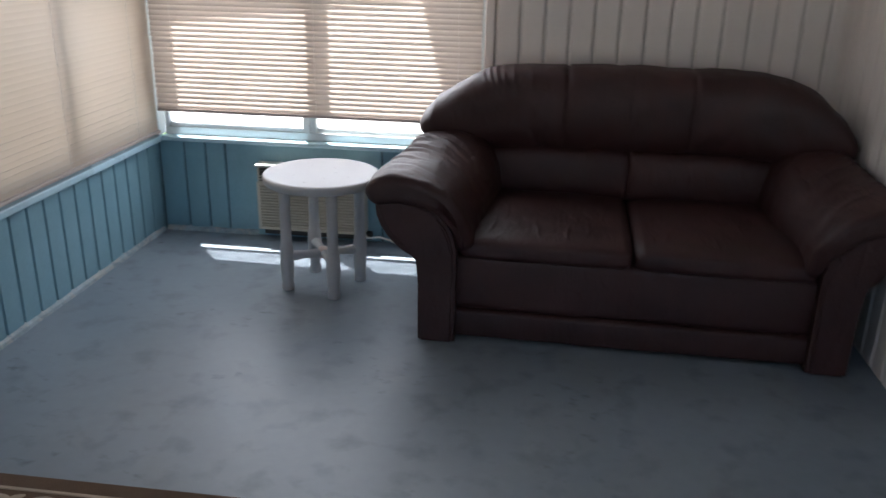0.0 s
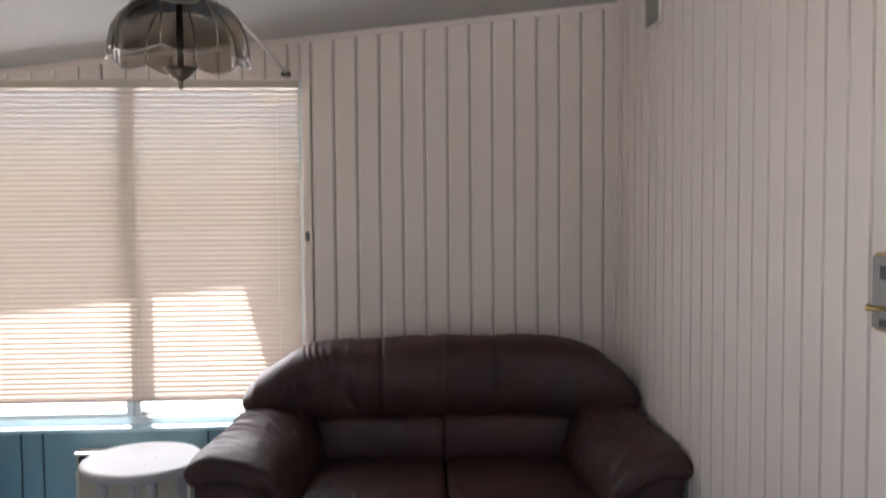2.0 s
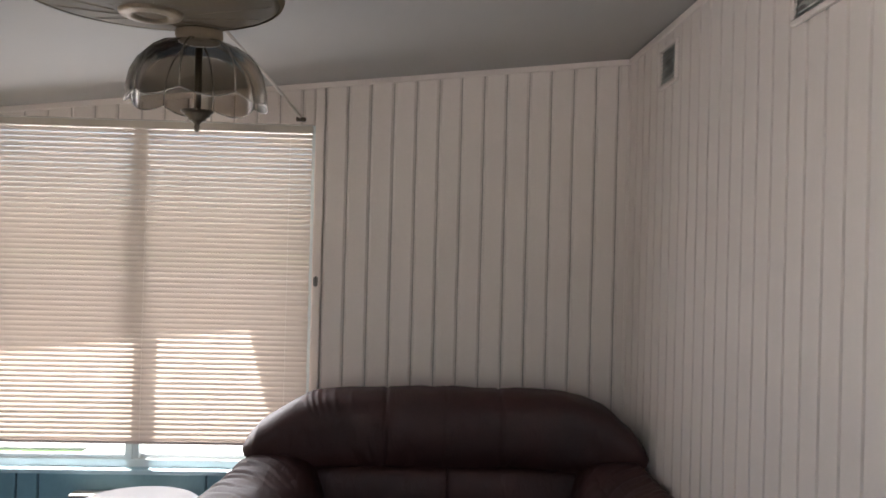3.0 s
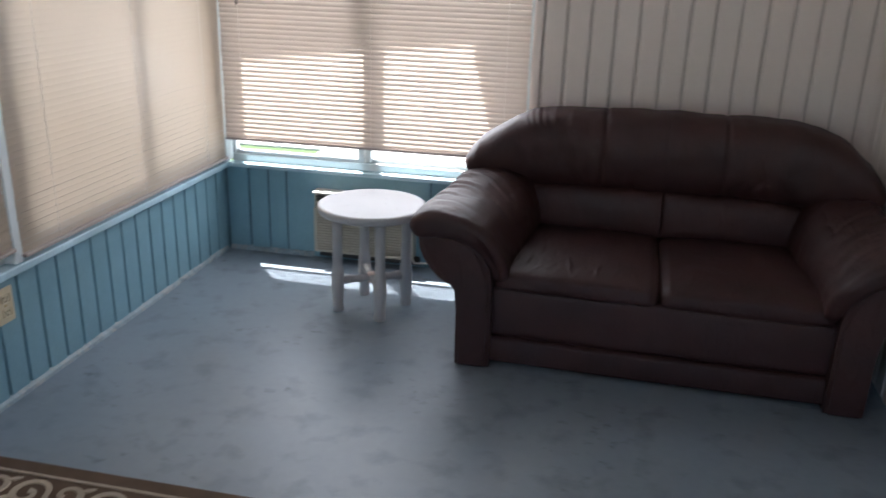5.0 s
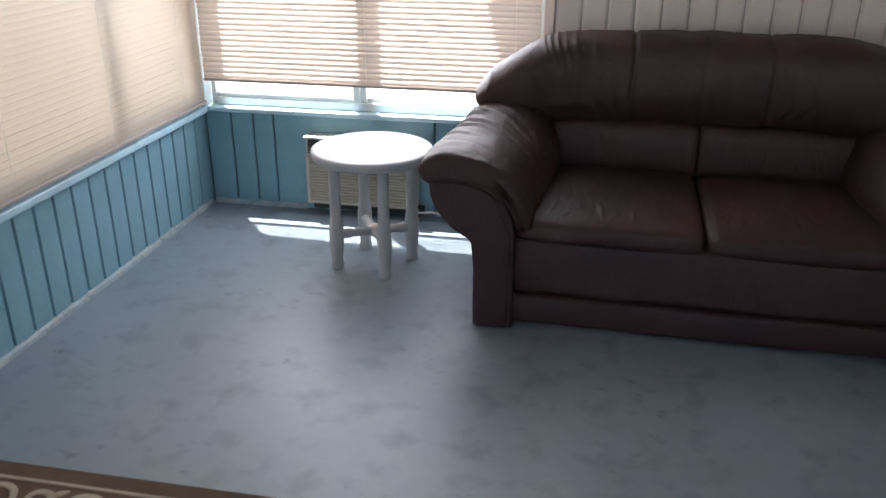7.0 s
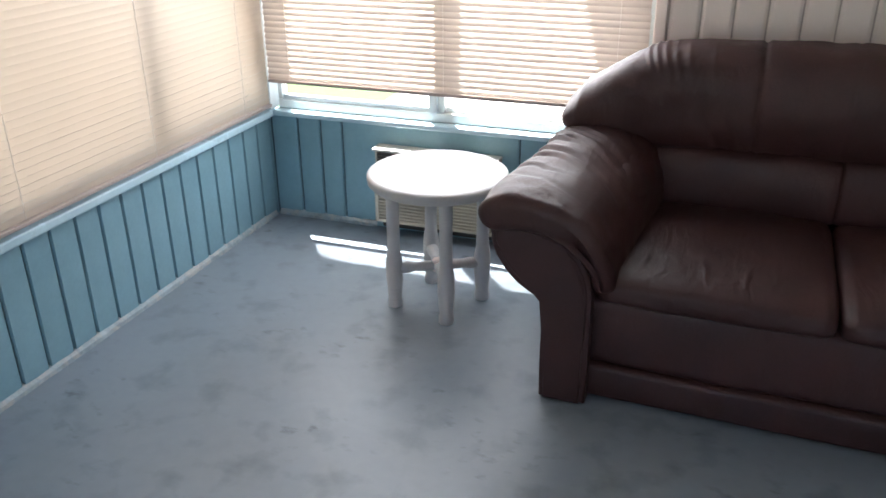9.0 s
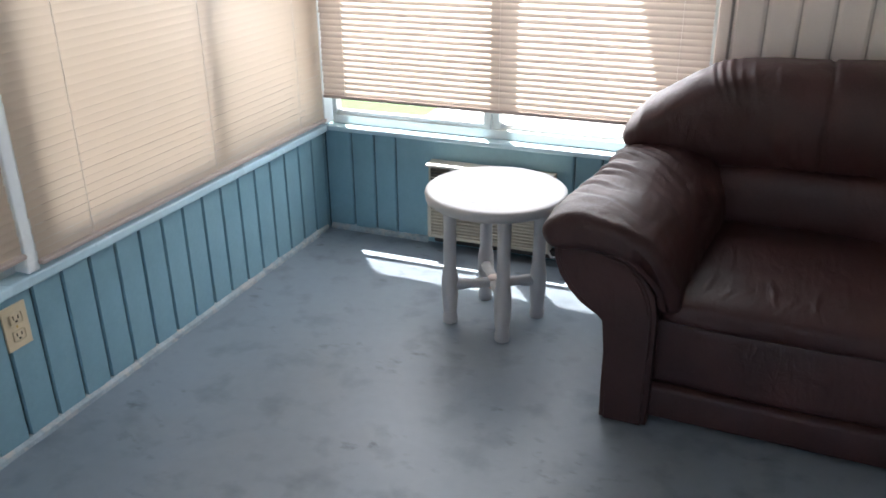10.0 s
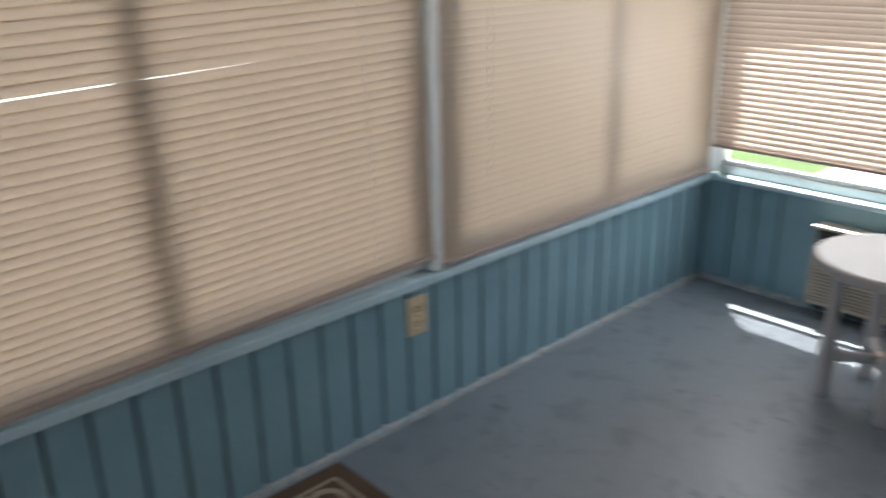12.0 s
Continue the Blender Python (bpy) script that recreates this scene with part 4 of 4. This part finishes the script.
def glass_lamp():
    cx, cy, tip = 1.188, -1.10, 1.664
    n = 8
    lamp = thing("glass_lamp", "smoked glass tulip lamp with scalloped petals and bronze finial", "ceiling lamp")

    def petal(a, r, z):
        u = (a * n / (2 * math.pi)) % 1.0
        bulge = math.sin(math.pi * u)
        low = (1.895 - z) / 0.14
        return r * (1 + 0.05 * bulge * min(1, max(0, low))), z - 0.022 * bulge * max(0.0, low - 0.55) / 0.45
    prof = [(0.058, 1.917), (0.102, 1.906), (0.138, 1.884), (0.164, 1.856), (0.180, 1.822), (0.187, 1.786), (0.187, 1.757)]
    part("shade", lathe(prof, (cx, cy, 0), 128, ripple=petal)[1], SMOKE, lamp, "smoked glass scalloped shade", smooth=True)
    for k in range(n):
        a = 2 * math.pi * k / n
        part("rib", tube([(cx + (r + 0.001) * math.cos(a), cy + (r + 0.001) * math.sin(a), z) for r, z in prof], 0.0030, 8), RIM_GLINT, lamp, smooth=True)
        rim = []
        for j in range(13):
            b = a + 2 * math.pi / n * j / 12.0001
            rr, zz = petal(b, 0.187, 1.757)
            rim.append((cx + rr * math.cos(b), cy + rr * math.sin(b), zz))
        part("rim", tube(rim, 0.0020, 8), RIM_GLINT, lamp, smooth=True)
    part("collar", capped([(0.034, 2.015), (0.052, 1.988), (0.064, 1.958), (0.066, 1.932), (0.056, 1.919)], (cx, cy, 0), 40), COLLAR, lamp, "tan collar", smooth=True)
    part("stem", capped([(0.010, 1.90), (0.010, 1.72)], (cx, cy, 0), 16), DARK_BRASS, lamp, smooth=True)
    fin = [(0.046, 1.723), (0.044, 1.719), (0.034, 1.712), (0.036, 1.709), (0.024, 1.702), (0.026, 1.699), (0.014, 1.692), (0.010, 1.688), (0.006, 1.684), (0.009, 1.678), (0.006, 1.673), (0.008, 1.669), (0.003, tip)]
    part("finial", capped(fin, (cx, cy, 0), 28), DARK_BRASS, lamp, "ridged bronze finial", smooth=True)
    return lamp


glass_lamp()
c = tagged(link("lamp_cord", tube([(1.21, -1.0, ceiling_z(1.2) - 0.004), (1.24, -0.75, 1.985), (1.29, -0.4, 1.94), (1.338, -0.012, 1.886)], 0.0055, 8), CORD, smooth=True),
           "pale lamp cord strung from ceiling to window head", "cord")
part("clip", box((1.318, -0.03, 1.872), (1.358, 0.0, 1.888), 0.003), DARK_BRASS, c, "dark clip")
cleat = thing("cord_cleat", "small grey cord cleat on the window casing", "cleat")
part("plate", box((1.404, -0.020, 1.192), (1.424, -0.0125, 1.228), 0.003), GREY_PLATE, cleat)
part("horn", tube([(1.414, -0.016, 1.19), (1.414, -0.030, 1.21), (1.414, -0.016, 1.23)], 0.004, 8), GREY_PLATE, cleat, smooth=True)


# ---- wall vents and lock box ----
def wall_vent(y0, y1, z0, z1):
    v = thing("wall_vent", "small grey louvred vent high on the off-white boards", "vent", group="high wall vents")
    xf = ROOM_X - 0.008
    part("backing", box((xf - 0.003, y0, z0), (xf, y1, z1)), VENT, v)
    for lo, hi in (((y0, z0), (y1, z0 + 0.014)), ((y0, z1 - 0.014), (y1, z1)), ((y0, z0 + 0.014), (y0 + 0.014, z1 - 0.014)), ((y1 - 0.014, z0 + 0.014), (y1, z1 - 0.014))):
        part("frame", box((xf - 0.016, lo[0], lo[1]), (xf - 0.003, hi[0], hi[1]), 0.003), WHITE_BOARD, v)
    k = 0
    while z0 + 0.022 + k * 0.016 < z1 - 0.02:
        z = z0 + 0.022 + k * 0.016
        part("slat", prism([(xf - 0.012, z), (xf - 0.003, z + 0.009), (xf - 0.003, z + 0.011), (xf - 0.012, z + 0.002)], "y", y0 + 0.014, y1 - 0.014), VENT, v)
        k += 1
    return v


wall_vent(-0.648, -0.452, 1.956, 2.110)
wall_vent(-1.735, -1.505, 1.905, 2.065)

lock = thing("lock_box", "brass-cased rim lock with grey face plate and thumb lever", "lock")
part("case", box((ROOM_X - 0.050, -2.125, 1.092), (ROOM_X - 0.006, -2.005, 1.238), 0.008, 3), BRASS, lock)
part("face_plate", box((ROOM_X - 0.056, -2.115, 1.100), (ROOM_X - 0.0505, -2.012, 1.232), 0.002), GREY_PLATE, lock, "grey face plate")
part("window_slot", box((ROOM_X - 0.058, -2.09, 1.190), (ROOM_X - 0.0562, -2.04, 1.215), 0.0005), AC_DARK, lock)
part("window_slot", box((ROOM_X - 0.058, -2.09, 1.104), (ROOM_X - 0.0562, -2.04, 1.118), 0.0005), AC_DARK, lock)
part("thumb_lever", tube([(ROOM_X - 0.052, -2.05, 1.137), (ROOM_X - 0.068, -2.05, 1.137), (ROOM_X - 0.078, -2.035, 1.139)], [0.006, 0.005, 0.007], 10), BRASS, lock, "brass thumb lever", smooth=True)


# ---- rug ----
def rug():
    x0, x1, y1, y0 = 0.036, 1.442, -1.786, -3.90
    r = thing("area_rug", "brown area rug with beige scrollwork border lying on the floor", "rug")
    part("rug_base", box((x0, y0, 0.001), (x1, y1, 0.009), 0.003), RUG_BROWN, r)
    zt = 0.0092

    def ribbon(bm, pts, widths, z=zt, h=0.0016):
        vs = []
        for i, p in enumerate(pts):
            a, b = pts[max(i - 1, 0)], pts[min(i + 1, len(pts) - 1)]
            d = Vector((b[0] - a[0], b[1] - a[1]))
            d = d.normalized() if d.length > 1e-9 else Vector((1, 0))
            nx, ny, w = -d.y, d.x, widths[i] / 2
            vs.append([bm.verts.new((p[0] + s * nx * w, p[1] + s * ny * w, zz)) for s, zz in ((-1.15, z - 0.001), (-0.85, z + h), (0.85, z + h), (1.15, z - 0.001))])
        for a, b in zip(vs, vs[1:]):
            for k in range(3):
                bm.faces.new((a[k], a[k + 1], b[k + 1], b[k]))

    def rect_line(bm, inset, w):
        a, b, c, d = x0 + inset, x1 - inset, y0 + inset, y1 - inset
        for p, q in (((a, d), (b, d)), ((a, c), (b, c)), ((a, c), (a, d)), ((b, c), (b, d))):
            ribbon(bm, [p, q], [w, w])

    for inset, w in ((0.052, 0.010), (0.188, 0.013)):
        bm = bmesh.new()
        rect_line(bm, inset, w)
        part("border_line", bm, RUG_BEIGE, r)

    def spiral(cx, cy, rad, start, turns, hand, n=34):
        pts, ws = [], []
        for i in range(n + 1):
            u = i / n
            a = start + hand * 2 * math.pi * turns * u
            q = rad * (1 - 0.78 * u ** 0.9)
            pts.append((cx + q * math.cos(a), cy + q * math.sin(a)))
            ws.append(0.010 + 0.006 * math.sin(math.pi * min(1, u * 1.05)) + (0.006 if u > 0.9 else 0))
        return pts, ws

    def running_scroll(bm, place, length, half):
        """S-scrolls along a border band: place(s, d) puts a point s along and d across it."""
        k = max(1, round(length / 0.224))
        unit = length / k
        rad = unit / 4
        for i in range(k):
            mid_s = (i + 0.5) * unit
            pts, ws = [], []
            for j in range(-40, 41):
                u = abs(j) / 40
                q, drift = half * (1 - 0.72 * u ** 0.9), 0.013 * u
                turn = 2 * math.pi * 1.24 * u
                if j < 0:
                    a, d = mid_s - rad + q * rad / half * math.cos(turn), q * math.sin(turn) - drift
                else:
                    a, d = mid_s + rad - q * rad / half * math.cos(turn), -q * math.sin(turn) + drift
                pts.append(place(a, d))
                ws.append(0.0135 + 0.004 * math.sin(math.pi * min(1.0, u * 1.4)) + 0.008 * max(0.0, u - 0.85) / 0.15)
            ribbon(bm, pts, ws, zt + 0.0006)
            for up in (1, -1):
                leaf = [place(mid_s + up * (rad * 1.55 + 0.030 * v), up * (0.030 + 0.018 * v)) for v in (0, 0.35, 0.7, 1)]
                ribbon(bm, leaf, [0.008, 0.018, 0.013, 0.004], zt + 0.0012)

    band = 0.120
    for edge in range(4):
        bm = bmesh.new()
        if edge == 0:
            running_scroll(bm, lambda s, d: (x0 + 0.057 + s, y1 - band + d), x1 - x0 - 0.114, 0.054)
        elif edge == 1:
            running_scroll(bm, lambda s, d: (x0 + 0.057 + s, y0 + band + d), x1 - x0 - 0.114, 0.054)
        elif edge == 2:
            running_scroll(bm, lambda s, d: (x0 + band + d, y1 - 0.17 - s), y1 - y0 - 0.34, 0.054)
        else:
            running_scroll(bm, lambda s, d: (x1 - band + d, y1 - 0.17 - s), y1 - y0 - 0.34, 0.054)
        part("border_scroll", bm, RUG_BEIGE, r, "beige running scroll")
    rnd = random.Random(5)
    bm = bmesh.new()
    for i in range(7):
        for j in range(11):
            cx = x0 + 0.28 + i * 0.142 + rnd.uniform(-0.02, 0.02)
            cy = y1 - 0.285 - j * 0.152 + rnd.uniform(-0.02, 0.02)
            hand = 1 if (i + j) % 2 else -1
            pts, ws = spiral(cx, cy, 0.060, rnd.uniform(0, 6.28), 1.2, hand)
            ribbon(bm, pts, [w * 1.45 for w in ws], zt + 0.0010)
            for q in range(4):
                a = rnd.uniform(0, 6.28)
                p = [(cx + d * math.cos(a + 0.35 * (d - 0.06) / 0.03), cy + d * math.sin(a + 0.35 * (d - 0.06) / 0.03)) for d in (0.052, 0.066, 0.08, 0.092)]
                ribbon(bm, p, [0.006, 0.018, 0.014, 0.003], zt + 0.0004 * q)
    tagged(part("field_scroll", bm, RUG_BEIGE, r, "beige leaf scrolls"), kind="stuff")
    return r


rug()


# ---- wall boards, last ----
def board_mesh(name, w, h, mat, proud=0.007, cham=0.004):
    """A board with chamfered long edges: across in x, upright in z, its back at y = 0 and its face at y = -proud."""
    bm = prism([(0.0006, 0.0), (w - 0.0006, 0.0), (w - 0.0012, -proud * 0.35), (w - cham, -proud), (cham, -proud), (0.0012, -proud * 0.35)], "z", 0.0, h)
    bmesh.ops.recalc_face_normals(bm, faces=bm.faces)
    me = bpy.data.meshes.new(name)
    bm.to_mesh(me)
    bm.free()
    me.materials.append(mat)
    return me


def put_board(me, parent, m):
    o = new("board", me)
    o.parent = parent
    o.matrix_basis = m


GAP = 0.0038
blue_me = board_mesh("board", PITCH - GAP, 0.404, BLUE)
WEST_PITCH, WEST_GAP = 0.0937, 0.0062
put_board(board_mesh("board", 0.0145, 0.397, BLUE, 0.009, 0.003), wall_west, pose(0.0, -0.0165, 0.0, 0, 0, 90))
west_me = board_mesh("board", WEST_PITCH - WEST_GAP, 0.397, BLUE, 0.009, 0.0035)
k = 0
while 0.017 + (k + 1) * WEST_PITCH < -ROOM_S:
    put_board(west_me, wall_west, pose(0.0, -0.017 - (k + 1) * WEST_PITCH + WEST_GAP / 2, 0.0, 0, 0, 90))
    k += 1
for a, b in ((0.012, 0.120), (0.124, 0.216), (0.220, 0.305), (0.309, 0.985), (0.989, 1.080)):
    put_board(board_mesh("board", b - a, 0.404, BLUE), wall_north, pose(a, 0.0, 0.0))
k = 0
while 1.084 + (k + 1) * PITCH < ROOM_X:
    put_board(blue_me, wall_north, pose(1.084 + k * PITCH, 0.0, 0.0))
    k += 1
x = 1.438 + GAP / 2
while x < ROOM_X - 0.02:
    w = min(PITCH - GAP, ROOM_X - 0.002 - x)
    put_board(board_mesh("board", w, ceiling_z(x) - LEDGE_Z - 0.004, WHITE_BOARD, 0.0085, 0.0095), wall_north, pose(x, 0.0, LEDGE_Z))
    x += PITCH
x = 1.438 - PITCH + GAP / 2
while x > -0.05:
    lo = max(x, 0.032)
    put_board(board_mesh("board", min(x + PITCH - GAP, 1.397) - lo, ceiling_z(lo) - 1.862 - 0.003, WHITE_BOARD, 0.0085, 0.0095), wall_north, pose(lo, 0.0, 1.862))
    x -= PITCH
EAST_PITCH = 0.0897
white_me = board_mesh("board", EAST_PITCH - 0.0085, ceiling_z(ROOM_X) - 0.004, WHITE_BOARD, 0.011, 0.0025)
put_board(board_mesh("board", 0.026, ceiling_z(ROOM_X) - 0.004, WHITE_BOARD, 0.010, 0.006), wall_east, pose(ROOM_X, -0.016, 0.0, 0, 0, -90))
k = 0
while 0.045 + (k + 1) * EAST_PITCH < -ROOM_S:
    put_board(white_me, wall_east, pose(ROOM_X, -0.045 - k * EAST_PITCH - 0.00425, 0.0, 0, 0, -90))
    k += 1
